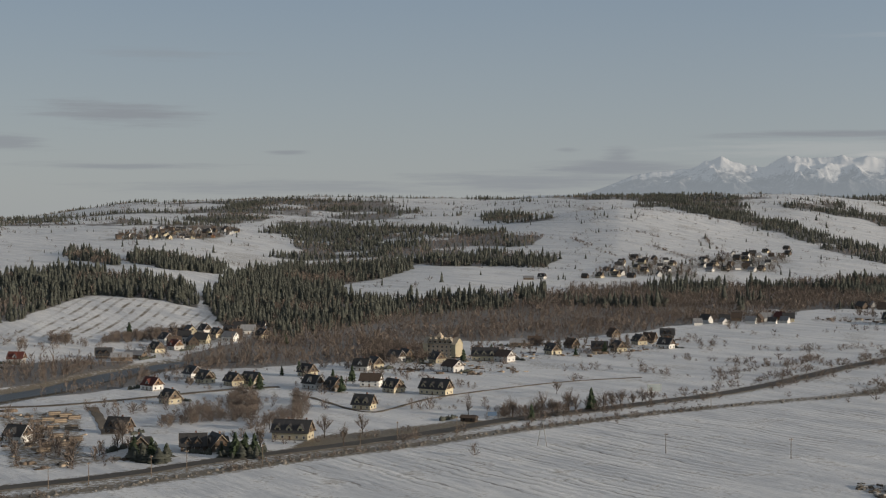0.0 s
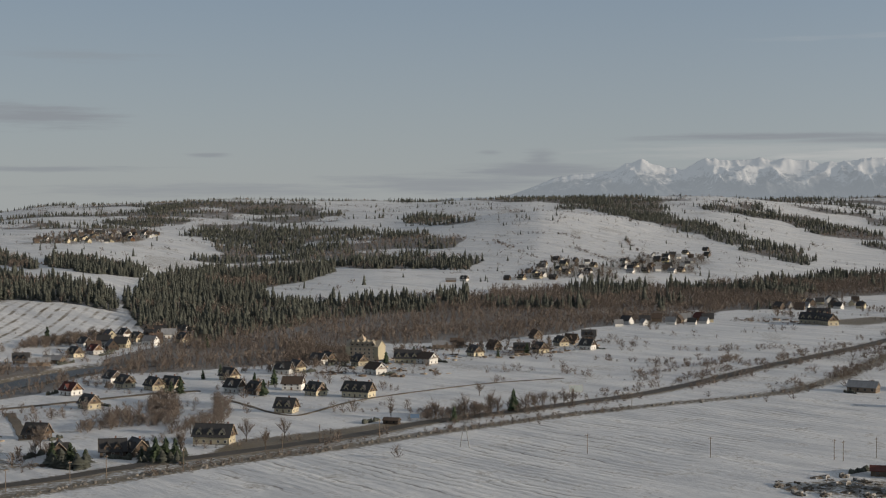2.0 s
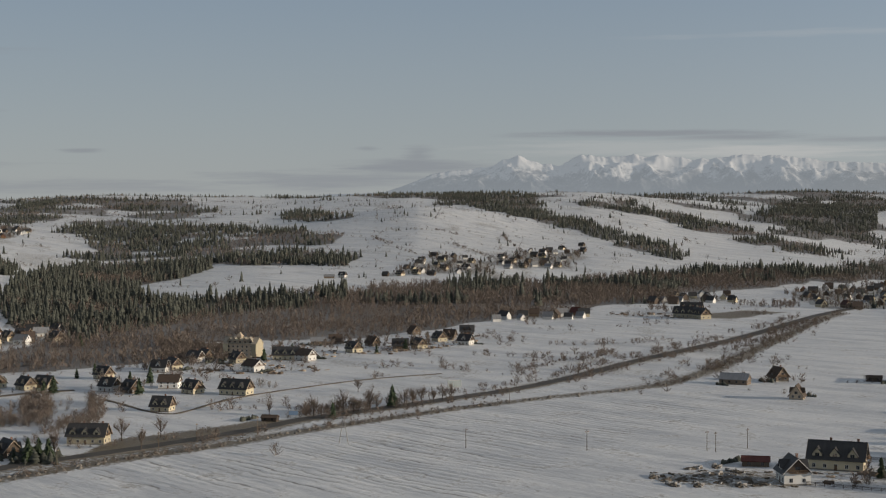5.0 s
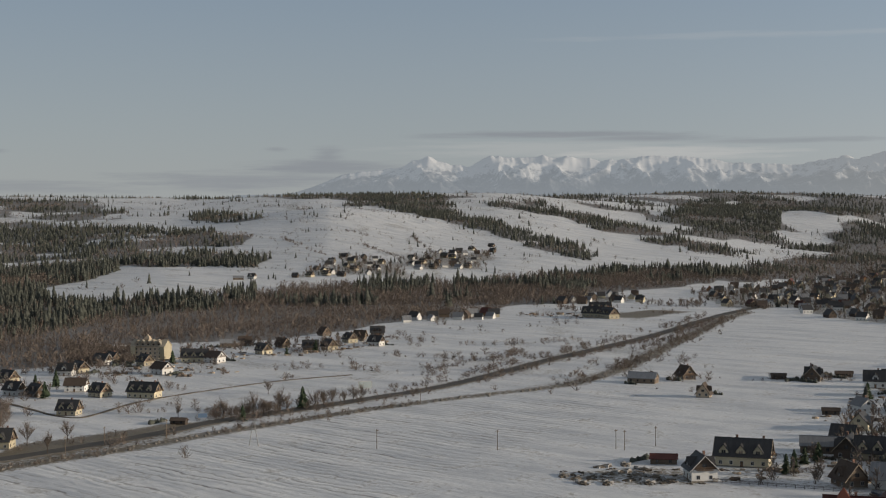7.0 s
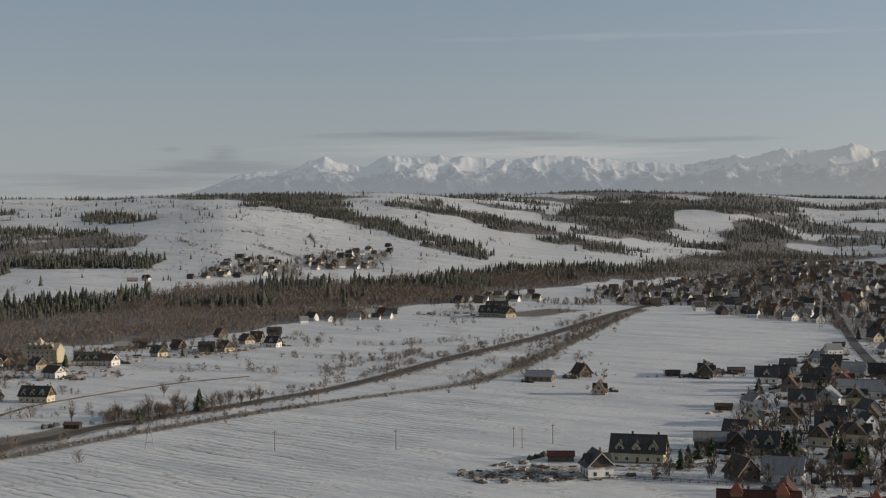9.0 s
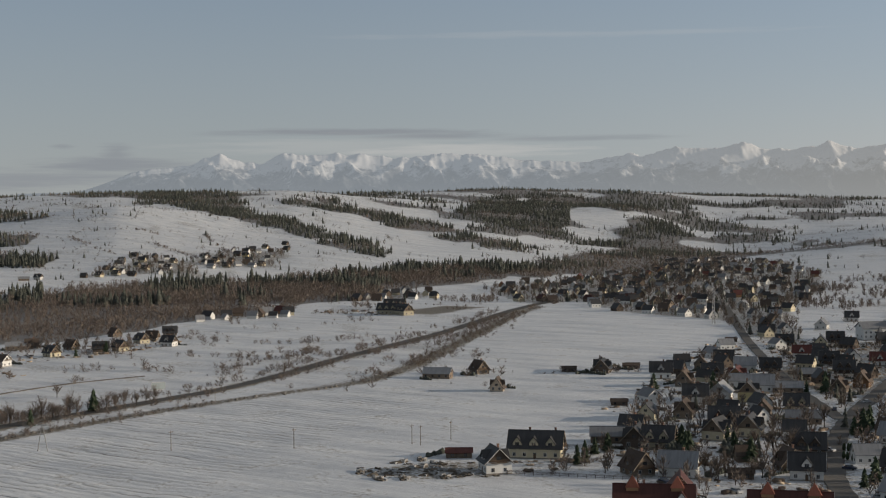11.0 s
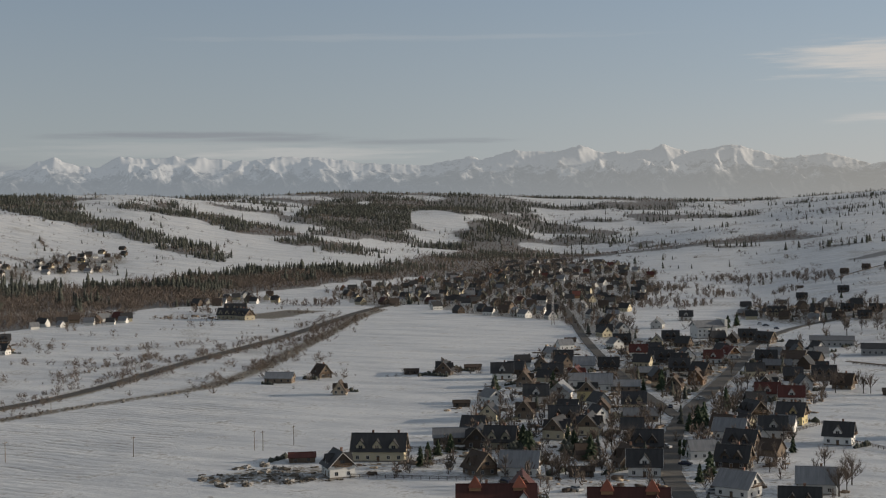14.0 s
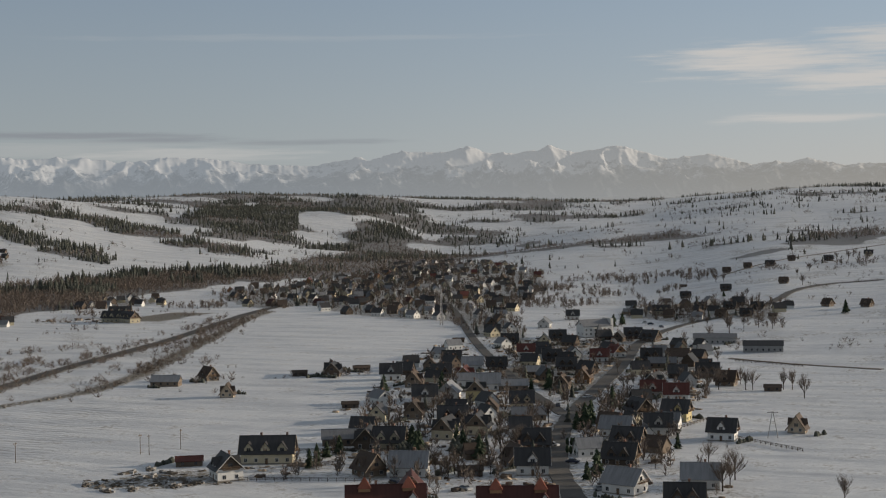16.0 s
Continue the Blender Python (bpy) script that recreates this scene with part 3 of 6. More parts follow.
YARD_F = ((36.42, 1053), (37.07, 1157), (40.93, 1046), (42.61, 1003), (40.93, 970))
YARD_G = ((14.26, 1112), (14.7, 1207), (17.78, 1180), (17.78, 1094))
YARD_ZONES = (YARD_A, YARD_B, YARD_C, YARD_D, YARD_E, YARD_F, YARD_G)
MAIN_ROAD = ((-136, 417), (-128, 425), (-98, 445), (-70, 476), (-36, 502), (3, 539), (25, 569), (56, 589), (87, 616), (122, 645), (157, 688), (203, 753), (277, 844), (331, 916), (440, 1078), (542, 1187))
DIKE = ((-130, 400), (-123, 408), (-96, 427), (-67, 456), (-34, 487), (-7, 507), (16, 531), (49, 558), (98, 595), (154, 629), (184, 643), (219, 687), (294, 813), (420, 1028), (460, 1079))
VILLAGE_ROAD = ((215, 305), (228, 329), (244, 361), (276, 409), (317, 461), (371, 518), (449, 601), (517, 681), (586, 734), (639, 743), (675, 750), (800, 845), (855, 812))
BACK_ROAD = ((316, 462), (347, 538), (397, 645), (457, 766), (519, 884), (587, 1014), (669, 1197))
RIVER = ((-208, 625), (-197, 653), (-179, 681), (-170, 719), (-153, 761), (-137, 787), (-113, 806))
FARM_TRACK = ((-185, 613), (-160, 617), (-137, 632), (-120, 647), (-98, 666), (-74, 674))
SIDE_TRACK = ((-145, 608), (-132, 568), (-121, 530))
LANE = ((-58, 637), (-30, 580), (-19, 602), (-6, 633), (19, 659), (58, 696), (97, 712))
HILL_TRACK = ((865, 1020), (931, 1049), (1001, 1072), (1071, 1090), (1171, 1111))
HILL_HEDGE_A = ((176, 2028), (189, 1855), (207, 1738))
HILL_HEDGE_B = ((265, 1886), (281, 1806), (293, 1695))
HILL_HEDGE_C = ((365, 2065), (351, 1903), (346, 1784))
HILL_HEDGE_D = ((240, 2084), (283, 2072), (296, 1977))
FIELD_HEDGE_A = ((126, 803), (160, 779), (187, 756))
FIELD_HEDGE_B = ((147, 909), (170, 863), (207, 846), (267, 870))
FIELD_HEDGE_C = ((42, 730), (83, 754), (118, 716))
FIELD_ROW = ((213, 652), (247, 650), (273, 649), (304, 641), (328, 638))
SOIL_ROW = ((217, 598), (241, 593), (270, 599), (297, 604))
FIELD_LANE = ((492, 572), (497, 532), (509, 483))
SKYLINE = ((3.2, 133), (5.38, 138), (6.9, 186), (7.98, 209), (9.37, 221), (10.69, 258), (11.59, 233), (12.22, 231), (13.06, 255), (13.78, 251), (14.51, 261), (15.05, 261), (16.79, 247), (17.88, 237), (19.19, 254), (20.49, 257), (21.78, 245), (23.06, 224), (24.54, 224), (25.28, 237), (26.42, 256), (26.84, 241), (27.87, 263), (29.83, 260), (30.73, 279), (31.49, 260), (32.48, 258), (33.86, 273), (34.77, 257), (36.51, 274), (37.37, 249), (38.44, 227), (39.51, 234), (40.36, 240), (41.62, 203), (42.67, 208), (43.71, 217), (45.14, 196), (46.52, 202))
RIVERSIDE = ((-149, 515, -24, "W"), (-118, 536, -18, "D"), (-101, 491, 102, "D"), (-84, 494, 10, "D"), (-76, 494, -61, "D"), (-53, 519, -14, "P"), (-115, 620, -49, "C"), (-132, 668, -39, "R"), (-121, 712, -50, "W"), (-112, 693, -51, "C"), (-97, 682, -52, "C"), (-89, 684, -33, "C"), (-66, 718, -45, "C"), (-59, 668, -35, "W"), (-49, 661, -56, "D"), (-41, 743, -17, "W"), (-35, 754, -57, "C"), (-33, 676, -12, "H"), (-22, 654, -48, "C"), (-32, 598, -22, "C"), (-3, 647, -30, "P"), (-25, 788, -38, "W"), (-20, 797, -59, "C"), (-3, 783, -60, "C"), (5, 738, -50, "H"), (10, 563, -21, "S"))
MEADOW = ((23, 795, -12, "P"), (33, 790, -42, "H"), (62, 830, -64, "C"), (76, 869, -55, "T"), (90, 846, -6, "D"), (101, 846, -67, "C"), (119, 892, -68, "C"), (131, 864, -39, "W"), (109, 942, -67, "T"), (143, 938, -9, "D"), (128, 911, -28, "T"), (46, 884, -3, "B"), (55, 884, -4, "T"))
MILL = ((-226, 780, -4, "R"), (-173, 792, 12, "B"), (-168, 803, -18, "B"), (-162, 832, -49, "C"), (-166, 882, -49, "W"), (-154, 848, -50, "R"), (-151, 934, -51, "W"), (-141, 919, -51, "C"), (-125, 945, 8, "G"), (-113, 923, -53, "C"), (-135, 938, -12, "D"), (-185, 802, 13, "D"))
FIELDS = ((223, 649, -34, "B"), (247, 658, -81, "T"), (231, 593, 59, "K"), (303, 639, 55, "D"), (323, 650, -26, "S"), (290, 649, -24, "S"))
STREET_A = ((174, 337, -27, "L"), (187, 347, 62, "Q"), (201, 316, -32, "L"), (207, 385, -38, "G"), (197, 392, -87, "T"), (181, 431, -31, "P"), (159, 411, -96, "W"), (158, 440, -20, "Z"), (216, 449, -26, "B"), (220, 438, 53, "D"), (225, 432, -38, "C"), (252, 441, 40, "C"), (266, 443, 49, "C"), (263, 403, -33, "D"), (239, 367, -33, "W"), (222, 375, -31, "S"), (242, 381, -102, "T"), (266, 490, 52, "T"), (318, 608, -28, "W"), (314, 578, 51, "T"), (269, 466, -30, "D"), (312, 521, 54, "Y"), (305, 531, 50, "G"), (290, 525, -29, "W"), (334, 548, -31, "G"), (341, 579, 50, "R"))
STREET_B = ((314, 489, -33, "C"), (299, 461, -33, "B"), (306, 647, 65, "D"), (325, 651, -26, "S"), (341, 601, -30, "D"), (378, 655, -30, "D"), (439, 752, -30, "S"), (259, 531, -26, "S"), (380, 579, -33, "B"), (362, 531, 46, "T"), (381, 542, 45, "O"), (404, 589, -34, "D"), (425, 657, -33, "R"), (439, 610, -36, "R"), (458, 622, -96, "R"), (488, 720, -34, "D"), (533, 801, 46, "G"), (585, 844, -35, "W"), (454, 719, -32, "D"), (483, 785, -32, "D"), (420, 625, -34, "D"), (378, 611, -32, "D"), (343, 541, -32, "B"), (369, 619, -31, "G"))
STREET_C = ((302, 410, -51, "G"), (291, 389, -57, "D"), (316, 405, -38, "W"), (340, 425, -54, "Y"), (375, 484, -38, "R"), (376, 470, -39, "R"), (270, 365, -52, "D"), (244, 328, -67, "G"), (266, 322, -40, "G"), (244, 302, -39, "D"), (326, 383, -50, "W"), (356, 379, 37, "K"), (424, 466, -42, "S"), (422, 493, -56, "T"), (435, 521, -40, "D"), (464, 578, -49, "H"), (390, 502, 32, "W"), (458, 592, -38, "D"), (534, 633, -40, "N"), (525, 584, -42, "M"), (338, 445, -97, "D"), (446, 568, -38, "B"), (526, 697, -37, "D"), (521, 674, -68, "D"))
UPPER = ((642, 853, -47, "B"), (643, 819, -43, "P"), (664, 802, -40, "D"), (664, 771, -51, "D"), (666, 746, -47, "D"), (629, 739, -60, "T"), (702, 718, -84, "T"), (710, 691, -76, "T"), (764, 892, -41, "D"), (893, 1041, -51, "T"), (919, 1042, -51, "T"), (928, 1022, -52, "D"), (804, 870, -53, "T"), (1036, 1006, -46, "C"), (982, 1003, -44, "D"), (972, 1041, -43, "T"), (732, 902, -39, "D"), (637, 724, -41, "D"), (808, 998, -39, "S"), (643, 706, -42, "S"))
HILLSIDE = ((98, 1458, -34, "W"), (157, 1476, -46, "C"), (175, 1490, -47, "C"), (189, 1479, -27, "D"), (212, 1550, -38, "C"), (200, 1650, -37, "C"), (223, 1717, -37, "D"), (238, 1566, -39, "W"), (256, 1645, -49, "C"), (302, 1711, -40, "W"), (287, 1584, -40, "G"), (307, 1667, -50, "C"), (306, 1598, -41, "C"), (325, 1667, -61, "T"), (336, 1603, -42, "G"), (350, 1620, -52, "C"), (354, 1727, -22, "Y"), (411, 1878, -42, "C"), (452, 1940, -43, "D"), (402, 1805, -13, "T"), (84, 1448, -3, "B"))
COMPLEX = ((325, 1058, -37, "P"), (332, 1043, -78, "P"), (344, 1103, -27, "P"))
GARDEN_SPRUCES = ((293, 567), (228, 422), (223, 410), (242, 413), (238, 396), (302, 377), (355, 531), (583, 784), (565, 769), (541, 934), (187, 413), (191, 416), (318, 560), (254, 355), (246, 349), (299, 430), (344, 470), (206, 431), (246, 424), (349, 536), (302, 429), (311, 438), (732, 857), (224, 410), (200, 428), (677, 677))
MEADOW_SPRUCES = ((34, 565), (60, 595), (-18, 662), (-83, 665), (-87, 665), (-45, 653), (-73, 485), (-68, 481), (-65, 483), (-62, 483), (-53, 708), (-43, 696), (-101, 480), (-94, 474), (-90, 477), (-79, 721), (-73, 746), (92, 836), (74, 821), (28, 854), (11, 789), (-95, 887), (-194, 910))
VILLAGE_TREES = ((258, 505), (214, 382), (215, 376), (219, 379), (223, 371), (228, 373), (252, 406), (256, 403), (253, 419), (272, 486), (298, 457), (299, 448), (267, 314), (274, 319), (281, 325), (293, 351), (283, 284), (429, 492), (418, 476), (406, 487), (410, 484), (433, 464), (418, 441), (430, 466), (274, 353), (380, 511), (389, 516), (416, 564), (456, 594), (480, 567), (420, 474), (359, 643), (322, 557), (571, 664), (547, 653))
SLOPE_TREES = ((584, 713), (591, 708), (590, 688), (590, 673), (598, 669), (598, 657), (818, 1082), (839, 1093), (859, 1102), (840, 1033), (834, 1009), (850, 1017), (825, 976), (854, 1058), (767, 968), (751, 959), (821, 961), (729, 828), (852, 906), (895, 937), (940, 977), (994, 1005), (995, 991), (800, 845), (680, 734), (715, 939), (745, 1081), (774, 1100), (699, 1031), (710, 1069))
MEADOW_TREES = ((-42, 521), (-61, 490), (-64, 542), (27, 572), (30, 572), (39, 580), (43, 579), (45, 579), (50, 587), (53, 587), (65, 595), (69, 601), (73, 604), (78, 604), (83, 613), (86, 608), (10, 580), (50, 646), (-219, 854), (-109, 492), (-104, 486), (-110, 504), (-29, 528), (-34, 502), (-121, 481))
ROADSIDE_POLES = ((-114, 424), (-104, 431), (-79, 453), (-57, 464), (-28, 497), (-16, 515), (-88, 443), (5, 529))
FIELD_POLES = ((74, 488), (113, 477), (152, 470), (154, 467), (109, 598), (167, 473))
FIELD_PYLONS = ((34, 504))
STREET_PYLON = ((341, 375), (494, 869))
BILLBOARDS = ((19, 569), (92, 640))
CHURCH = ((519, 727))
GRAND_HOTEL = ((0, 818))
LUMBER = ((-136, 505), (-138, 525), (-145, 547), (-147, 565), (-149, 581), (-155, 587), (-138, 546), (-134, 493), (-129, 517), (-130, 505), (-153, 570), (-144, 574))
DEBRIS = ((129, 421), (136, 425), (140, 427), (124, 420), (121, 425), (143, 421), (148, 430), (147, 417), (137, 437), (145, 439), (123, 412), (130, 410), (139, 414), (149, 410), (142, 408))
CARS = ((596, 777), (590, 763), (272, 405), (259, 375), (245, 339), (245, 334), (298, 457), (579, 738), (351, 497), (198, 377), (209, 356), (515, 629), (240, 334), (327, 483))
THUJAS = ((277, 404), (278, 403), (279, 403), (280, 402), (281, 402), (282, 401), (283, 400), (268, 391), (268, 389), (268, 386), (269, 384), (342, 468), (341, 464), (341, 461), (342, 460), (342, 456), (343, 455), (343, 452))
FENCES = ((161, 406), (191, 384), (197, 443), (227, 423), (318, 425), (322, 418), (330, 410), (349, 419), (189, 411), (201, 421), (417, 548), (426, 531), (330, 384), (330, 349), (486, 561), (492, 520))

# ---- helpers for building ----
def add_mesh(name, verts, faces, material, parent=None, label=""):
    me = bpy.data.meshes.new(name)
    me.from_pydata([tuple(v) for v in verts], [], [tuple(f) for f in faces])
    me.materials.append(material)
    ob = new(name, me)
    if parent is not None:
        ob.parent = parent
    if label:
        ob["label"] = label
    return ob


def part(name, bm, material, parent, label=""):
    me = bpy.data.meshes.new(name)
    bm.normal_update()
    bm.to_mesh(me)
    bm.free()
    me.materials.append(material)
    ob = new(name, me)
    ob.parent = parent
    if label:
        ob["label"] = label
    return ob


def big_mesh(name, verts, tris, material):
    """One mesh out of arrays of corners and triangles or quads."""
    me = bpy.data.meshes.new(name)
    k = tris.shape[1]
    me.vertices.add(len(verts))
    me.vertices.foreach_set("co", np.asarray(verts, np.float32).ravel())
    me.loops.add(tris.size)
    me.loops.foreach_set("vertex_index", tris.astype(np.int32).ravel())
    me.polygons.add(len(tris))
    me.polygons.foreach_set("loop_start", np.arange(0, tris.size, k, dtype=np.int32))
    me.update(calc_edges=True)
    me.materials.append(material)
    return new(name, me)


def box(bm, x0, x1, y0, y1, z0, z1):
    v = [bm.verts.new(c) for c in ((x0, y0, z0), (x1, y0, z0), (x1, y1, z0), (x0, y1, z0), (x0, y0, z1), (x1, y0, z1), (x1, y1, z1), (x0, y1, z1))]
    for f in ((3, 2, 1, 0), (4, 5, 6, 7), (0, 1, 5, 4), (1, 2, 6, 5), (2, 3, 7, 6), (3, 0, 4, 7)):
        bm.faces.new([v[i] for i in f])


def inside(b, r, ring):
    """Which of the places, by bearing and distance, lie within a ring of corners."""
    hit = np.zeros(b.shape, bool)
    r = np.log(r)
    for (b0, r0), (b1, r1) in zip(ring, ring[1:] + ring[:1]):
        r0, r1 = math.log(r0), math.log(r1)
        cross = (r0 > r) != (r1 > r)
        if r0 != r1:
            hit ^= cross & (b < (b1 - b0) * (r - r0) / (r1 - r0) + b0)
    return hit


def in_zones(x, y, zones, warp=1.0):
    x, y = np.asarray(x, float), np.asarray(y, float)
    r = np.hypot(x, y)
    s = (r * 0.006 + 14 * smooth_step(1300, 2200, r)) * warp
    wx, wy = x + fractal(x / 45, y / 45, 3, 21) * s, y + fractal(x / 45, y / 45, 3, 22) * s * 2.5
    b, r = np.degrees(np.arctan2(wx, wy)), np.hypot(wx, wy)
    hit = np.zeros(x.shape, bool)
    for ring in zones:
        hit |= inside(b, r, ring)
    return hit


def along(line, step):
    """Places every step metres along a smoothed line, with the way on."""
    p = np.array(line, float)
    for _ in range(2):
        q = np.empty((2 * len(p) - 2, 2))
        q[0::2], q[1::2] = p[:-1] * 0.75 + p[1:] * 0.25, p[:-1] * 0.25 + p[1:] * 0.75
        p = np.vstack((p[:1], q, p[-1:]))
    d = np.r_[0, np.cumsum(np.hypot(*np.diff(p, axis=0).T))]
    s = np.arange(0, d[-1], step)
    c = np.stack((np.interp(s, d, p[:, 0]), np.interp(s, d, p[:, 1])), 1)
    w = np.gradient(c, axis=0)
    return c, w / np.linalg.norm(w, axis=1)[:, None]


def line_distance(x, y, line):
    c, _ = along(line, 5.0)
    best = np.full(x.shape, 1e9)
    for cx, cy in c:
        best = np.minimum(best, np.hypot(x - cx, y - cy))
    return best


def near_line(x, y, line, width):
    return line_distance(x, y, line) < width


def in_clearing(x, y):
    return inside(np.degrees(np.arctan2(x, y)), np.hypot(x, y), CLEARING)


def far_woods(x, y):
    """Broken, slanting strips of wood on the far slopes."""
    r = np.hypot(x, y)
    b = np.degrees(np.arctan2(x, y))
    u = np.log(r)
    n = fractal(b * 0.33, u * 24 + b * 0.2, 4, 31) + 0.4 * fractal(b * 1.5, u * 70 + b * 0.5, 3, 33)
    limit = 0.2 - 0.1 * smooth_step(3200, 3900, r) - 0.12 * smooth_step(16, 22, b) + 0.3 * smooth_step(35, 39, b)
    open_hill = (b > -1) & (b < 19) & (r < 3000)
    right = (b > 35) & (r > 1750) & (n > 0.5)
    return ((n > limit) & (r > 2450) & ~open_hill | right) & ~in_clearing(x, y)


def bush_rows(x, y):
    """Thin broken rows along field edges that follow the slopes."""
    r, b = np.hypot(x, y), np.degrees(np.arctan2(x, y))
    slant = np.where(b > 33, -0.25, 0.3)
    n = fractal(b * 0.45, np.log(r) * 30 + b * slant, 2, 107)
    gaps_ = fractal(x / 55, y / 55, 2, 109)
    return (np.abs(n) < 0.035 + 0.03 * smooth_step(2300, 2900, r)) & (gaps_ > -0.1) | (gaps_ > 0.6)


# ---- ground ----
bear = np.concatenate((np.arange(-180, -22, 4.0), np.arange(-19, 49.01, 0.15), np.arange(52, 180, 4.0)))
reach = np.concatenate(([0.01, 60, 130, 200], np.geomspace(260, 1250, 250), np.geomspace(1264, 4700, 135), [4800, 4950]))
BB, RR = np.meshgrid(np.radians(bear), reach, indexing="ij")
GX, GY = RR * np.sin(BB), RR * np.cos(BB)
GZ = land(GX, GY)
river_c, river_w = along(RIVER, 10.0)
river_d = np.full(GX.shape, 1e9)
for cx, cy in river_c:
    river_d = np.minimum(river_d, np.hypot(GX - cx, GY - cy))
GZ = GZ - 1.6 * smooth_step(22, 10, river_d)
nb, nr = GX.shape
idx = np.arange(nb * nr).reshape(nb, nr)
nxt = np.roll(idx, -1, axis=0)
quads = np.stack((idx[:, :-1], nxt[:, :-1], nxt[:, 1:], idx[:, 1:]), -1).reshape(-1, 4)[:, ::-1]
ground = big_mesh("ground", np.stack((GX, GY, GZ), -1).reshape(-1, 3), quads, SNOW)
ground.data.polygons.foreach_set("use_smooth", np.ones(len(quads), bool))
cover = np.zeros((nb * nr, 4), np.float32)
fx, fy = GX.ravel(), GY.ravel()
cover[:, 0] = in_zones(fx, fy, SPRUCE_ZONES) & ~in_clearing(fx, fy) & ((np.hypot(fx, fy) < 1600) | (fractal(fx / 60, fy / 60, 3, 59) < 0.2)) | in_zones(fx, fy, BARE_ZONES) | far_woods(fx, fy)
cover[:, 1] = 0.75 * in_zones(fx, fy, GRASS_ZONES[:1] + GRASS_ZONES[2:]) + 0.46 * in_zones(fx, fy, GRASS_ZONES[1:2]) + 0.4 * in_zones(fx, fy, HEDGE_ZONES) + 0.57 * in_zones(fx, fy, VILLAGE_ZONES[:8] + VILLAGE_ZONES[9:]) + 0.4 * in_zones(fx, fy, VILLAGE_ZONES[8:9])
cover[:, 1] = np.maximum(cover[:, 1], 0.42 * in_zones(fx, fy, YARD_ZONES))
cover[:, 1] = np.maximum(cover[:, 1], 0.56 * in_zones(fx, fy, YARD_ZONES[1:3]))
for line, wide, amount in ((DIKE, 6.5, 0.72), (FIELD_ROW, 4, 0.6), (SOIL_ROW, 2.5, 0.6), (MAIN_ROAD, 8.0, 0.66), (VILLAGE_ROAD, 6.5, 0.55), (BACK_ROAD, 5, 0.55), (RIVER, 22, 0.65), (HILL_TRACK, 4, 0.5)):
    cover[:, 1] = np.maximum(cover[:, 1], amount * smooth_step(wide + 3, wide - 3, line_distance(fx, fy, line)))
cover[:, 2] = in_zones(fx, fy, PLOUGH_ZONES[1:])
cover[:, 3] = in_zones(fx, fy, PLOUGH_ZONES[:1])
# dead stalks in long thin rows on the meadow, hill pastures and village slope
f_b, f_r = np.degrees(np.arctan2(fx, fy)), np.hypot(fx, fy)
meadow_rows = fractal(f_b * 0.7, np.log(f_r) * 55 + f_b * 0.22, 3, 101) * smooth_step(610, 680, f_r) * smooth_step(1230, 1120, f_r) * smooth_step(0.5, 3, f_b) * smooth_step(22, 19, f_b)
cover[:, 1] = np.maximum(cover[:, 1], 0.45 * smooth_step(0.06, 0.24, meadow_rows))
hill_rows = fractal(f_b * 1.1, np.log(f_r) * 50 + f_b * 0.45, 3, 103) * smooth_step(1300, 1500, f_r)
cover[:, 1] = np.maximum(cover[:, 1], 0.5 * smooth_step(0.06, 0.26, hill_rows) * (f_r < 4400))
slope_rows = fractal(f_b * 0.5, np.log(f_r) * 48 - f_b * 0.3, 3, 105) * smooth_step(33, 36, f_b) * smooth_step(560, 700, f_r)
cover[:, 1] = np.maximum(cover[:, 1], 0.46 * smooth_step(0.1, 0.3, slope_rows) * (f_r < 2400))
for k in (0, 1, 2, 3):
    sheet = cover[:, k].reshape(nb, nr)
    for _ in range(2):
        sheet = (np.roll(sheet, 1, 0) + np.roll(sheet, -1, 0) + 2 * sheet) / 4
        sheet[:, 1:-1] = (sheet[:, :-2] + sheet[:, 2:] + 2 * sheet[:, 1:-1]) / 4
    cover[:, k] = sheet.ravel()
ground.data.color_attributes.new("cover", "FLOAT_COLOR", "POINT").data.foreach_set("color", cover.ravel())
tagged(ground, "snow-covered valley fields and hills with dead grass and furrows", "ground", kind="structure")


def ribbon(name, line, width, lift, material, label, category, step=4.0):
    c, w = along(line, step)
    side = np.stack((w[:, 1], -w[:, 0]), 1)
    verts, faces, cols = [], [], (-0.5, -0.46, 0, 0.46, 0.5)
    for k, (p, s) in enumerate(zip(c, side)):
        for q in cols:
            x, y = p + s * q * (width + 0.5 * math.sin(k * 1.3 + q))
            z = float(land(x, y))
            verts.append((x, y, z + (lift if abs(q) < 0.48 else lift - 0.35)))
    for k in range(len(c) - 1):
        for j in range(len(cols) - 1):
            a = k * len(cols) + j
            faces.append((a, a + 1, a + len(cols) + 1, a + len(cols)))
    ob = add_mesh(name, verts, faces, material)
    return tagged(ob, label, category, kind="structure")


ribbon("road", MAIN_ROAD, 7.5, 0.3, ASPHALT, "grey asphalt country road past the snowy fields", "road")
ribbon("road", VILLAGE_ROAD, 7.0, 0.3, ASPHALT, "grey asphalt village street between the houses", "road")
ribbon("road", BACK_ROAD, 5.5, 0.3, ASPHALT, "narrow asphalt back road through the village", "road")
ribbon("farm_track", FARM_TRACK, 4.5, 0.25, TRACK, "muddy farm track along the river meadow", "track")
ribbon("farm_track", SIDE_TRACK, 4.0, 0.25, TRACK, "short muddy track between garden plots", "track")
ribbon("farm_track", LANE, 1.7, 0.25, TRACK, "thin muddy lane between the snowy plots", "track")
ribbon("farm_track", HILL_TRACK, 4.0, 0.25, TRACK, "muddy track climbing the snowy slope", "track")
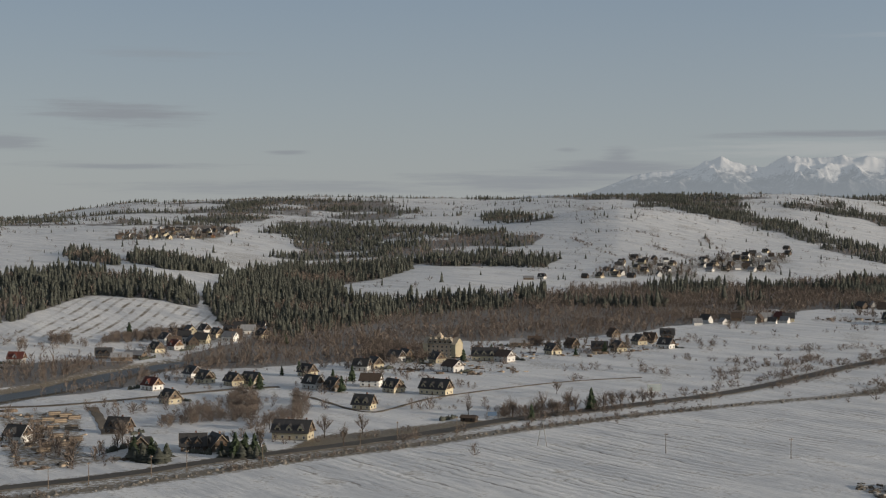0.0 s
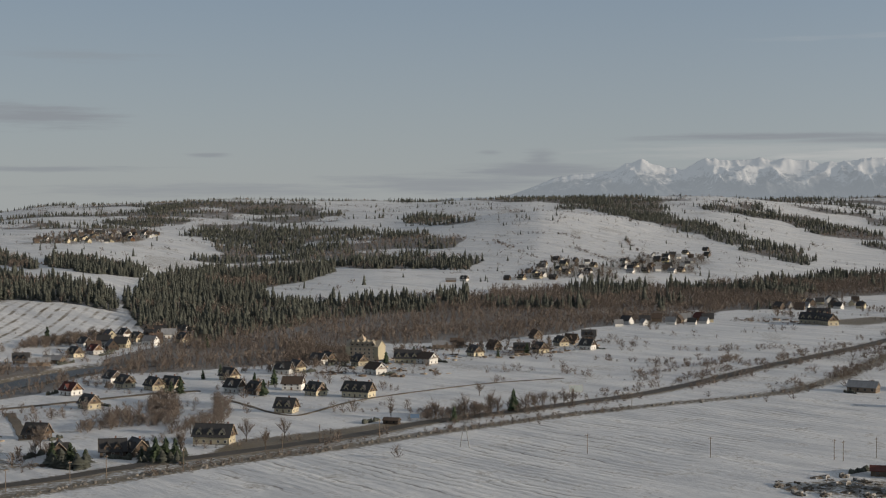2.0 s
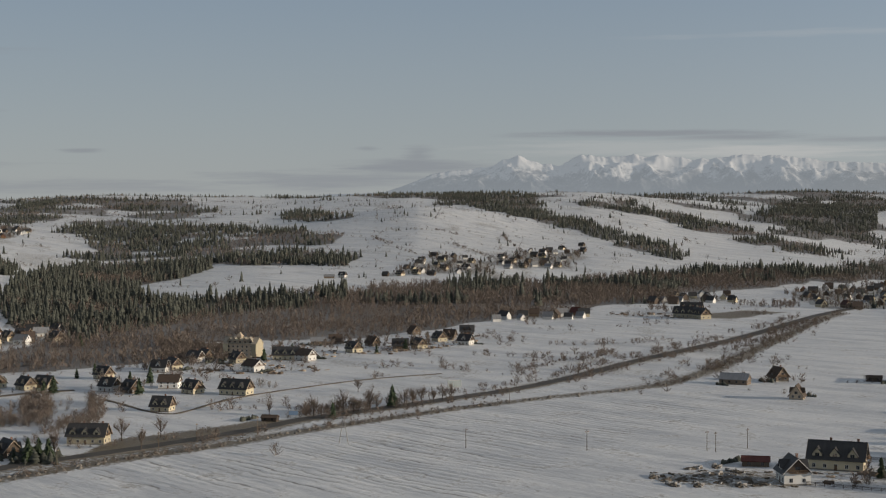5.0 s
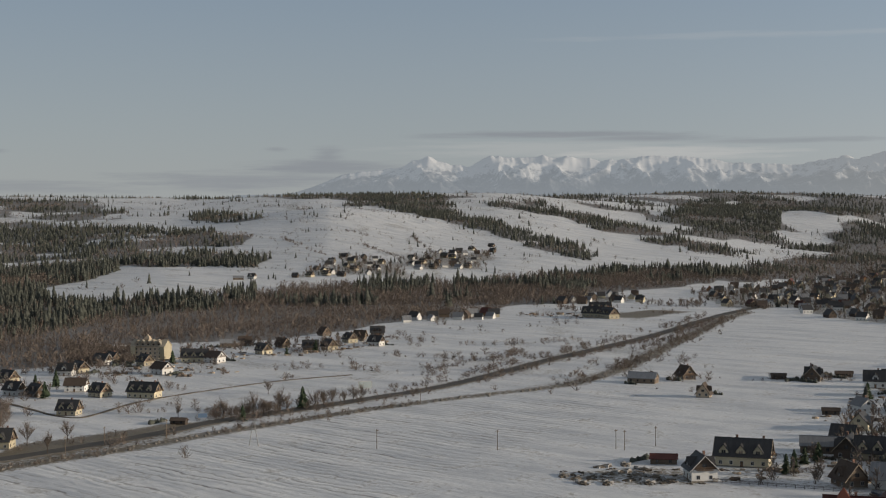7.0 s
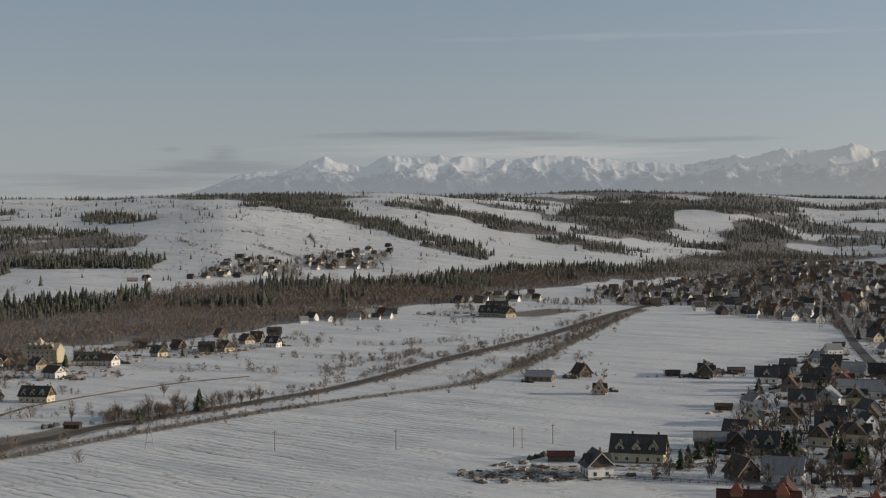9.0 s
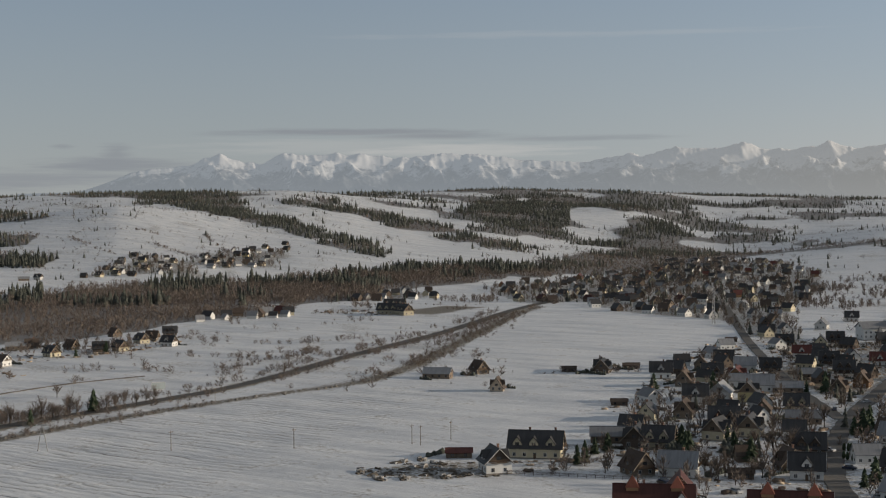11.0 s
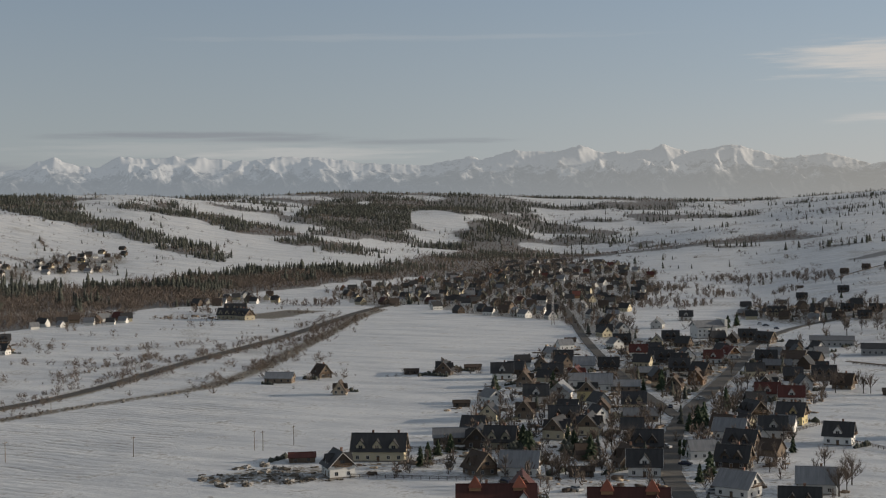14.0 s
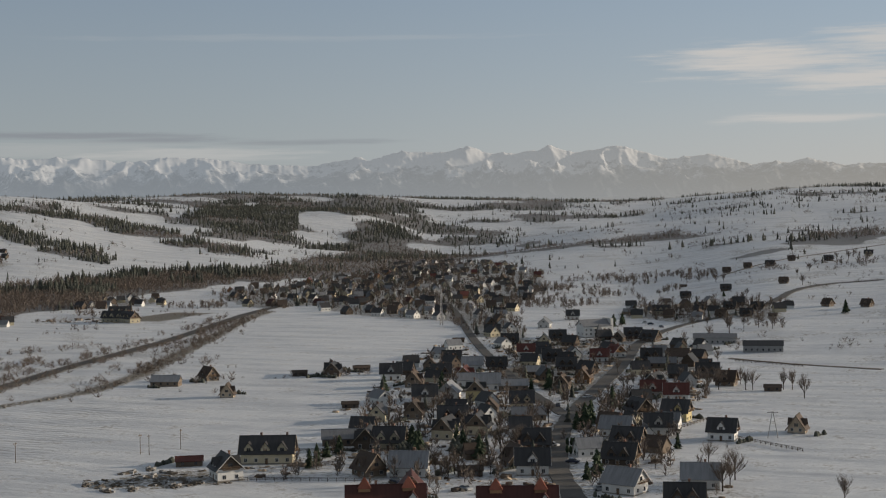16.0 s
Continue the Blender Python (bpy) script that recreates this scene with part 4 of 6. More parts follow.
ribbon("farm_track", FIELD_LANE, 3.0, 0.25, TRACK, "muddy lane across the open field", "track")
water = ribbon("water", RIVER, 18.0, -0.9, WATER, "dark shallow river between scrubby banks", "river")

# ---- far range ----
sky_b, sky_z = np.array([p[0] for p in SKYLINE]), np.array([p[1] for p in SKYLINE], float)
mb = np.arange(0.0, 54.0, 0.05)
crest = np.interp(mb, np.r_[0.0, sky_b, 60.0], np.r_[70.0, sky_z, 200.0])
crest = crest + (7.0 * fractal(mb * 2.6, mb * 0 + 3.3, 5, 41) - 5.0 * np.abs(fractal(mb * 7.0, mb * 0 + 1.3, 3, 44))) * smooth_step(120, 230, crest)
depth = np.linspace(0, 1, 60)
MB, MD = np.meshgrid(mb, depth, indexing="ij")
mu, mv = MB * 82.0, MD * 420.0


def ridged(u, v, octaves, seed):
    total, gain, weight = 0.0, 0.5, 1.0
    for k in range(octaves):
        n = (1 - np.abs(value_noise(u * 2 ** k + 3.1 * k, v * 2 ** k, seed + 7 * k))) ** 2
        total, weight = total + n * gain * weight, np.clip(n * 1.6, 0, 1)
        gain *= 0.5
    return total


warp_u = 26 * fractal(mu / 90, mv / 90, 3, 47)
ridge = ridged((mu * 0.9 + mv * 0.45 + warp_u) / 105, (mv * 0.9 - mu * 0.45) / 150, 6, 43)
tall = np.clip((crest[:, None] - 95) / 180, 0, 1)
soft = np.convolve(np.pad(crest, 15, mode="edge"), np.hanning(31) / np.hanning(31).sum(), "valid")
head = soft[:, None] + (crest - soft)[:, None] * smooth_step(0.72, 1.0, MD)
MZ = 84 + (head - 84) * (0.1 + 0.9 * MD ** 1.5) + (ridge - 0.5) * tall * (92 * np.sin(np.pi * MD ** 0.75) + 20 * MD)
MR = 4400 + 400 * MD
vx, vy = MR * np.sin(np.radians(MB)), MR * np.cos(np.radians(MB))
ni, nj = MB.shape
back_row = np.stack((4860 * np.sin(np.radians(mb)), 4860 * np.cos(np.radians(mb)), crest * 0 + 60), -1)
mverts = np.concatenate((np.stack((vx, vy, MZ), -1), back_row[:, None, :]), 1)
midx = np.arange(ni * (nj + 1)).reshape(ni, nj + 1)
mq = np.stack((midx[:-1, :-1], midx[1:, :-1], midx[1:, 1:], midx[:-1, 1:]), -1).reshape(-1, 4)[:, ::-1]
# the haze over this range is emission in its material
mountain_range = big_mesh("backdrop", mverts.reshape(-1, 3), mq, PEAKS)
tagged(mountain_range, "snow-covered mountain range on the horizon with blue haze painted in", "mountains", kind="structure")

# ---- woods ----
rng = np.random.default_rng(7)


def spruce_shape(layers, sides, seed):
    """A spruce of height 1: ragged skirts of needles, one above another, round a thin stem."""
    r = np.random.default_rng(seed)
    v, f = [], []
    for k in range(layers):
        u = k / layers
        z0, z1 = 0.06 + 0.9 * u, min(1.0, 0.06 + 0.9 * (u + 1.75 / layers))
        rad = 0.19 * (1 - u) ** 0.8 + 0.012
        base, a0 = len(v), r.uniform(0, 6)
        v.append((0, 0, z1))
        for j in range(sides):
            a = a0 + 2 * math.pi * j / sides
            q = rad * (r.uniform(0.4, 0.95) if j % 2 else r.uniform(0.8, 1.4))
            v.append((q * math.cos(a), q * math.sin(a), z0 + r.uniform(-0.045, 0.045)))
        f += [(base, base + 1 + j, base + 1 + (j + 1) % sides) for j in range(sides)]
    b = len(v)
    v += [(0.02, 0, 0), (-0.01, 0.017, 0), (-0.01, -0.017, 0), (0, 0, 0.3)]
    f += [(b, b + 1, b + 3), (b + 1, b + 2, b + 3), (b + 2, b, b + 3)]
    return np.array(v), np.array(f)


def bare_shape(twigs, seed, broad=0.5):
    """A leafless tree or bush of height 1: a stem and many thin upward twigs."""
    r = np.random.default_rng(seed)
    v, f = [], []
    for k in range(twigs):
        a, t = r.uniform(0, 6.28), r.uniform(0.05, 0.55)
        s = np.array((0.04 * math.cos(a), 0.04 * math.sin(a), t * 0.7))
        out = broad * math.sqrt(r.uniform(0.02, 1)) * (1.1 - 0.5 * t)
        tip = np.array((out * math.cos(a), out * math.sin(a), t + (1 - t) * r.uniform(0.35, 1.0) * (1.05 - 0.5 * out)))
        mid = s * 0.5 + tip * 0.5 + r.normal(0, 0.03, 3)
        w = np.array((-math.sin(a + 0.6), math.cos(a + 0.6), 0.3)) * r.uniform(0.01, 0.022)
        b = len(v)
        v += [s, mid + w, mid - w, tip + r.normal(0, 0.02, 3), tip + w * 6 + (0, 0, -0.05)]
        f += [(b, b + 1, b + 2), (b + 2, b + 1, b + 3), (b + 1, b + 4, b + 2)]
    return np.array(v), np.array(f)


def twig_shape(twigs, seed, broad=0.38, thick=1.0):
    """A leafless crown of height 1, finer: a stem, forks and many thin twigs that fill a rounded crown."""
    r = np.random.default_rng(seed)
    v, f = [], []

    def blade(p, q, w):
        b = len(v)
        n = np.array((r.normal(), r.normal(), 0.2))
        n = n / np.linalg.norm(n) * w
        v.extend((p + n, p - n, q))
        f.append((b, b + 1, b + 2))
    for k in range(3):
        blade(np.array((0, 0, 0.0)), np.array((r.normal(0, 0.02), r.normal(0, 0.02), 0.75)), 0.022)
    for k in range(twigs):
        a, u = r.uniform(0, 6.28), r.uniform(0, 1) ** 0.5
        z = 0.22 + 0.75 * r.uniform(0, 1) ** 0.8
        wide = broad * math.sqrt(max(0.0, 1 - ((z - 0.55) / 0.48) ** 2)) * u
        tip = np.array((wide * math.cos(a), wide * math.sin(a), z))
        root = np.array((wide * 0.35 * math.cos(a + 0.3), wide * 0.35 * math.sin(a + 0.3), max(0.1, z - r.uniform(0.15, 0.4))))
        blade(root, tip, r.uniform(0.015, 0.028) * thick)
        for j in range(2):
            blade(tip * 0.55 + root * 0.45, tip + r.normal(0, 0.06, 3), 0.017 * thick)
    return np.array(v), np.array(f)


def scatter(zones, spacing, keep=1.0, more=None, box_xy=None):
    """Places on a jittered lattice within the zones, wider apart further off."""
    x0, x1, y0, y1 = box_xy
    xs, ys = np.meshgrid(np.arange(x0, x1, spacing), np.arange(y0, y1, spacing))
    xs = xs.ravel() + rng.uniform(-0.5, 0.5, xs.size) * spacing
    ys = ys.ravel() + rng.uniform(-0.5, 0.5, ys.size) * spacing
    b, r = np.degrees(np.arctan2(xs, ys)), np.hypot(xs, ys)
    ok = (b > -19) & (b < 49) & (rng.uniform(size=xs.size) < keep)
    xs, ys = xs[ok], ys[ok]
    ok = in_zones(xs, ys, zones) if more is None else more(xs, ys)
    ok &= ~in_clearing(xs, ys)
    return xs[ok], ys[ok]


def wood(name, x, y, size, shapes, material, label, category):
    """Many trees as one mesh."""
    vs, fs, at = [], [], 0
    z = land(x, y) - 0.3
    pick = rng.integers(0, len(shapes), len(x))
    for k, (sv, sf) in enumerate(shapes):
        m = pick == k
        n = int(m.sum())
        if not n:
            continue
        a, h = rng.uniform(0, 6.28, n), size[m]
        wide = h * rng.uniform(0.8, 1.25, n)
        ca, sa = np.cos(a) * wide, np.sin(a) * wide
        px = sv[None, :, 0] * ca[:, None] - sv[None, :, 1] * sa[:, None] + x[m][:, None]
        py = sv[None, :, 0] * sa[:, None] + sv[None, :, 1] * ca[:, None] + y[m][:, None]
        pz = sv[None, :, 2] * h[:, None] + z[m][:, None]
        vs.append(np.stack((px, py, pz), -1).reshape(-1, 3))
        fs.append((sf[None] + (np.arange(n) * len(sv))[:, None, None] + at).reshape(-1, 3))
        at += n * len(sv)
    ob = big_mesh(name, np.concatenate(vs), np.concatenate(fs), material)
    return tagged(ob, label, category, kind="stuff")


SPRUCE_NEAR = [spruce_shape(5, 7, s) for s in range(8)]
SPRUCE_FAR = [spruce_shape(3, 6, 20 + s) for s in range(6)]
BARE_NEAR = [twig_shape(12, 40 + s, 0.4, 1.5) for s in range(8)]
BARE_FAR = [bare_shape(8, 60 + s, 0.5) for s in range(6)]
BUSH = [twig_shape(26, 80 + s, 0.62, 1.7) for s in range(6)]
BUSH_NEAR = [twig_shape(62, 180 + s, 0.55, 0.75) for s in range(6)]
SCRUB = [twig_shape(10, 140 + s, 0.7, 2.2) for s in range(6)]
GARDEN = [twig_shape(30, 120 + s, 0.38, 1.3) for s in range(6)]

WIDE = (-1200, 3300, 420, 4500)


def split_near(x, y, limit=1750):
    m = np.hypot(x, y) < limit
    return (x[m], y[m]), (x[~m], y[~m])


sx, sy = scatter(SPRUCE_ZONES, 5.0, 1.0, box_xy=(-600, 800, 800, 1800))
r_ = np.hypot(sx, sy)
m_ = r_ < 1750
mix_ = fractal(sx / 70, sy / 70, 2, 51)
belt = (np.degrees(np.arctan2(sx, sy)) > 4) & (r_ < 1560)
gap_ = fractal(sx / 38, sy / 38, 3, 57)
bare_in = m_ & ((mix_ + 0.5 * gap_ > 0.24) | (belt & (mix_ > -0.12)) | (rng.uniform(size=len(sx)) < 0.1))
m_ &= gap_ < 0.56 - 0.3 * smooth_step(1450, 1700, r_)
bare_in &= m_
con = m_ & ~bare_in
wood("spruce_wood", sx[con], sy[con], np.clip(7.6 + 5.0 * fractal(sx[con] / 30, sy[con] / 30, 3, 3) + rng.normal(0, 2.4, con.sum()) + 5.0 * (rng.uniform(size=con.sum()) < 0.07), 2.2, 17), SPRUCE_NEAR, NEEDLES, "dense dark green spruce forest across the slope", "forest")
wood("bare_wood", sx[bare_in], sy[bare_in], rng.uniform(4.5, 9.5, bare_in.sum()), BARE_NEAR, TWIGS, "leafless brown deciduous trees among the spruces", "forest")
sx, sy = scatter(SPRUCE_ZONES, 7.6, 1.0, box_xy=WIDE)
mix_, gap_ = fractal(sx / 90, sy / 90, 3, 53), fractal(sx / 60, sy / 60, 3, 59)
m_ = (np.hypot(sx, sy) >= 1750) & (gap_ < 0.26)
con = m_ & (mix_ + rng.normal(0, 0.15, len(sx)) < 0.06)
wood("spruce_wood", sx[con], sy[con], np.clip(8 + 3 * mix_[con] + rng.normal(0, 2.2, con.sum()), 3, 14), SPRUCE_FAR, NEEDLES, "strips of dark spruce forest on the hills", "forest")
con = m_ & ~con
wood("bare_wood", sx[con], sy[con], rng.uniform(4, 9, con.sum()), BARE_FAR, TWIGS, "leafless brown trees among the hill spruces", "forest")
sx, sy = scatter(None, 11.4, 0.85, more=lambda x, y: far_woods(x, y) & (np.hypot(x, y) < 4350), box_xy=WIDE)
con = fractal(sx / 120, sy / 120, 2, 61) + rng.normal(0, 0.2, len(sx)) < -0.02
wood("spruce_wood", sx[con], sy[con], rng.uniform(5, 12, con.sum()), SPRUCE_FAR, NEEDLES, "far broken belts of dark spruce on the ridges", "forest")
wood("bare_wood", sx[~con], sy[~con], rng.uniform(4, 9, (~con).sum()), BARE_FAR, TWIGS, "far leafless brown trees on the ridges", "forest")
sx, sy = scatter(BARE_ZONES, 4.8, 1.0, box_xy=(-600, 900, 550, 1750))
m_ = (np.hypot(sx, sy) < 1700) & (fractal(sx / 50, sy / 30, 3, 63) < 0.42)
wood("bare_wood", sx[m_], sy[m_], np.clip(4.8 + 3.5 * fractal(sx[m_] / 40, sy[m_] / 40, 3, 65) + rng.normal(0, 1.4, m_.sum()), 1.2, 9.5), BARE_NEAR, TWIGS, "leafless brown alder scrub on the river flats", "woodland")
sx, sy = scatter(BARE_ZONES, 8.0, 1.0, box_xy=WIDE)
m_ = np.hypot(sx, sy) >= 1700
wood("bare_wood", sx[m_], sy[m_], rng.uniform(4, 8, m_.sum()), BARE_FAR, TWIGS, "distant leafless brown woodland along the valley", "woodland")
sx, sy = scatter(HEDGE_ZONES, 3.0, 0.95, box_xy=(-400, 600, 420, 1200))
h_b = np.degrees(np.arctan2(sx, sy))
ok = (h_b < 5) | (fractal(sx / 16, sy / 16, 3, 119) > 0.12)
sx, sy, h_b = sx[ok], sy[ok], h_b[ok]
h_size = np.where(h_b < 5, rng.uniform(2.0, 6.0, len(sx)), rng.gamma(3.0, 0.75, len(sx)).clip(0.7, 5.5))
near_ = h_b < 5
wood("hedge", sx[near_], sy[near_], h_size[near_], BUSH_NEAR, TWIGS, "dense rounded leafless brown thickets between the gardens", "bushes")
sx, sy, h_size = sx[~near_], sy[~near_], h_size[~near_]
wood("hedge", sx, sy, h_size, BUSH, TWIGS, "tangled leafless brown bushes beside the fields", "bushes")
# lone bushes and thin trees over the open fields and the bald hill
sx, sy = scatter(None, 4.2, 0.8, more=lambda x, y: (np.abs(fractal(np.degrees(np.arctan2(x, y)) * 0.4, np.log(np.hypot(x, y)) * 26 + np.degrees(np.arctan2(x, y)) * 0.1, 2, 121)) < 0.05) & (fractal(x / 20, y / 20, 2, 71) > 0.05) & (np.hypot(x, y) > 640) & (np.hypot(x, y) < 1250) & (np.degrees(np.arctan2(x, y)) > 5) & (np.degrees(np.arctan2(x, y)) < 22), box_xy=(0, 480, 560, 1250))
wood("bushes", sx, sy, rng.gamma(3.0, 0.8, len(sx)).clip(0.7, 5.2), BUSH, TWIGS, "scattered leafless bushes on the snowy meadow", "bushes")
sx, sy = scatter(None, 8.0, 0.8, more=lambda x, y: bush_rows(x, y) & (np.hypot(x, y) > 1330) & (np.hypot(x, y) < 4300) & ~far_woods(x, y), box_xy=WIDE)
order = rng.permutation(len(sx))
sx, sy = sx[order], sy[order]
most = len(sx) * 4 // 5
wood("bushes", sx[:most], sy[:most], rng.gamma(3.0, 1.15, most).clip(0.8, 7.5), SCRUB, TWIGS, "rows of leafless bushes across the snowy hills", "bushes")
wood("spruces", sx[most:], sy[most:], rng.gamma(3.0, 1.7, len(sx) - most).clip(1.5, 11), SPRUCE_FAR, NEEDLES, "dark spruces in thin rows across the snowy hills", "trees")
# field edges on the slope above the village
sx, sy = scatter(None, 4.5, 0.75, more=lambda x, y: bush_rows(x, y) & (np.hypot(x, y) > 780) & (np.hypot(x, y) < 1400) & (np.degrees(np.arctan2(x, y)) > 34), box_xy=(400, 1100, 500, 1250))
wood("bushes", sx, sy, rng.gamma(3.0, 0.8, len(sx)).clip(0.6, 5), SCRUB, TWIGS, "rows of leafless bushes above the village", "bushes")
sx, sy = scatter(None, 17.0, 0.5, more=lambda x, y: (np.hypot(x, y) > 1650) & (np.hypot(x, y) < 2650) & (np.degrees(np.arctan2(x, y)) > 4) & (np.degrees(np.arctan2(x, y)) < 15), box_xy=(100, 700, 1500, 2650))
wood("bushes", sx, sy, rng.gamma(2.0, 0.9, len(sx)).clip(0.5, 6), SCRUB, TWIGS, "small leafless bushes dotted over the bald hill", "bushes")
sx, sy = scatter(None, 5.2, 0.6, more=lambda x, y: in_zones(x, y, ORCHARD_ZONES) & (fractal(x / 34, y / 34, 2, 117) > 0.14), box_xy=(-200, 1300, 500, 1400))
wood("orchard_trees", sx, sy, rng.uniform(2.5, 8, len(sx)), GARDEN, TWIGS, "leafless trees between the upper houses", "trees")
sx, sy = scatter(EVERGREEN_ZONES, 2.6, 0.95, box_xy=(-250, 500, 300, 700))
wood("evergreens", sx, sy, rng.uniform(2.5, 6, len(sx)), [(v * (2.3, 2.3, 0.85), f) for v, f in SPRUCE_NEAR], NEEDLES, "dense dark evergreens beside the house", "trees")

# ---- houses ----
def gable_body(bm, length, width, wall, rise, sink=1.2):
    """Walls with pointed ends; the ridge runs along x."""
    a, b = length / 2, width / 2
    for s in (-1, 1):
        pts = ((-b, -sink), (b, -sink), (b, wall), (0, wall + rise), (-b, wall))
        vs = [bm.verts.new((s * a, y * -s, z)) for y, z in pts]
        bm.faces.new(vs[::-1])
    for s in (-1, 1):
        vs = [bm.verts.new(c) for c in ((-a, s * b, -sink), (a, s * b, -sink), (a, s * b, wall), (-a, s * b, wall))]
        bm.faces.new(vs if s < 0 else vs[::-1])


def slab(bm, p, q, r, s, thick):
    """A roof plane with thickness, its corners given round the top."""
    n = (Vector(q) - Vector(p)).cross(Vector(s) - Vector(p)).normalized()
    if n.z < 0:
        p, q, r, s, n = p, s, r, q, -n
    top = [bm.verts.new(c) for c in (p, q, r, s)]
    low = [bm.verts.new(Vector(c) - n * thick) for c in (p, q, r, s)]
    bm.faces.new(top)
    bm.faces.new(low[::-1])
    for i in range(4):
        j = (i + 1) % 4
        bm.faces.new((top[j], top[i], low[i], low[j]))


def gable_roof(bm, length, width, wall, rise, over=0.9, thick=0.28, hip=0.0):
    """Two slopes with eaves; hip cuts the ends of the ridge back."""
    a, b = length / 2 + over, width / 2
    k = rise / b
    e, ez, top = b + over, wall - over * k + 0.25, wall + rise + 0.25
    for s in (-1, 1):
        slab(bm, (-a, s * e, ez), (a, s * e, ez), (a - hip, 0, top), (-a + hip, 0, top), thick)
    if hip:
        for s in (-1, 1):
            zc = top - hip * k * 0.9
            y = (top - zc) / k
            v = [bm.verts.new(c) for c in ((s * (a - hip), 0, top), (s * a, -y, zc), (s * a, y, zc))]
            bm.faces.new(v if s > 0 else v[::-1])
    box(bm, -a + hip, a - hip, -0.2, 0.2, top - 0.12, top + 0.1)


def window(parent, x, y, z, face, w=1.1, h=1.3, pane=True):
    """A window set proud of the wall; face: which way it looks."""
    bm, g = bmesh.new(), bmesh.new()
    t = -1 if face in ("s", "w") else 1

    def panel(b, u0, u1, d0, d1, z0, z1):
        d0, d1 = sorted((t * d0, t * d1))
        if face in ("s", "n"):
            box(b, x + u0, x + u1, y + d0, y + d1, z0, z1)
        else:
            box(b, x + d0, x + d1, y + u0, y + u1, z0, z1)
    panel(bm, -w / 2 - 0.12, w / 2 + 0.12, -0.02, 0.05, z - 0.12, z + h + 0.12)
    panel(g, -w / 2, -0.04, 0.03, 0.075, z, z + h)
    panel(g, 0.04, w / 2, 0.03, 0.075, z, z + h)
    if not pane:
        bm.free()
        return part("window", g, PANE, parent, "dark window glass")
    ob = part("window", bm, FRAME, parent)
    part("pane", g, PANE, ob, "dark window glass")
    return ob


def dormer(parent, x, side, wall, rise, width, roof, cladding, size=3.5, glazed=True):
    """A pointed dormer that grows out of one slope."""
    b = width / 2
    k = rise / b
    out_y = b * 0.96
    z0 = wall + (b - out_y) * k
    h, up = size * 0.36, size * 0.66
    bm = bmesh.new()
    back = max(0.0, out_y - (h + up) / k)
    pts = ((-size / 2, z0 - 0.6), (size / 2, z0 - 0.6), (size / 2, z0 + h), (0, z0 + h + up), (-size / 2, z0 + h))
    front = [bm.verts.new((x + px, side * out_y, pz)) for px, pz in pts]
    rear = [bm.verts.new((x + px, side * back, pz)) for px, pz in pts]
    bm.faces.new(front if side < 0 else front[::-1])
    for i in range(5):
        j = (i + 1) % 5
        bm.faces.new((front[j], front[i], rear[i], rear[j]) if side < 0 else (front[i], front[j], rear[j], rear[i]))
    ob = part("dormer", bm, cladding, parent, "pointed timber dormer")
    bm = bmesh.new()
    e = size / 2 + 0.5
    ez, tz = z0 + h - 0.5 * up / (size / 2), z0 + h + up + 0.15
    for s in (-1, 1):
        slab(bm, (x + s * e, side * (out_y + 0.6), ez + 0.15), (x, side * (out_y + 0.6), tz), (x, side * back * 0.9, tz), (x + s * e, side * back * 0.9, ez + 0.15), 0.18)
    part("dormer_roof", bm, roof, ob)
    if glazed:
        window(ob, x, side * out_y, z0 + 0.15, "s" if side < 0 else "n", 1.5, h * 0.95, False)
    return ob


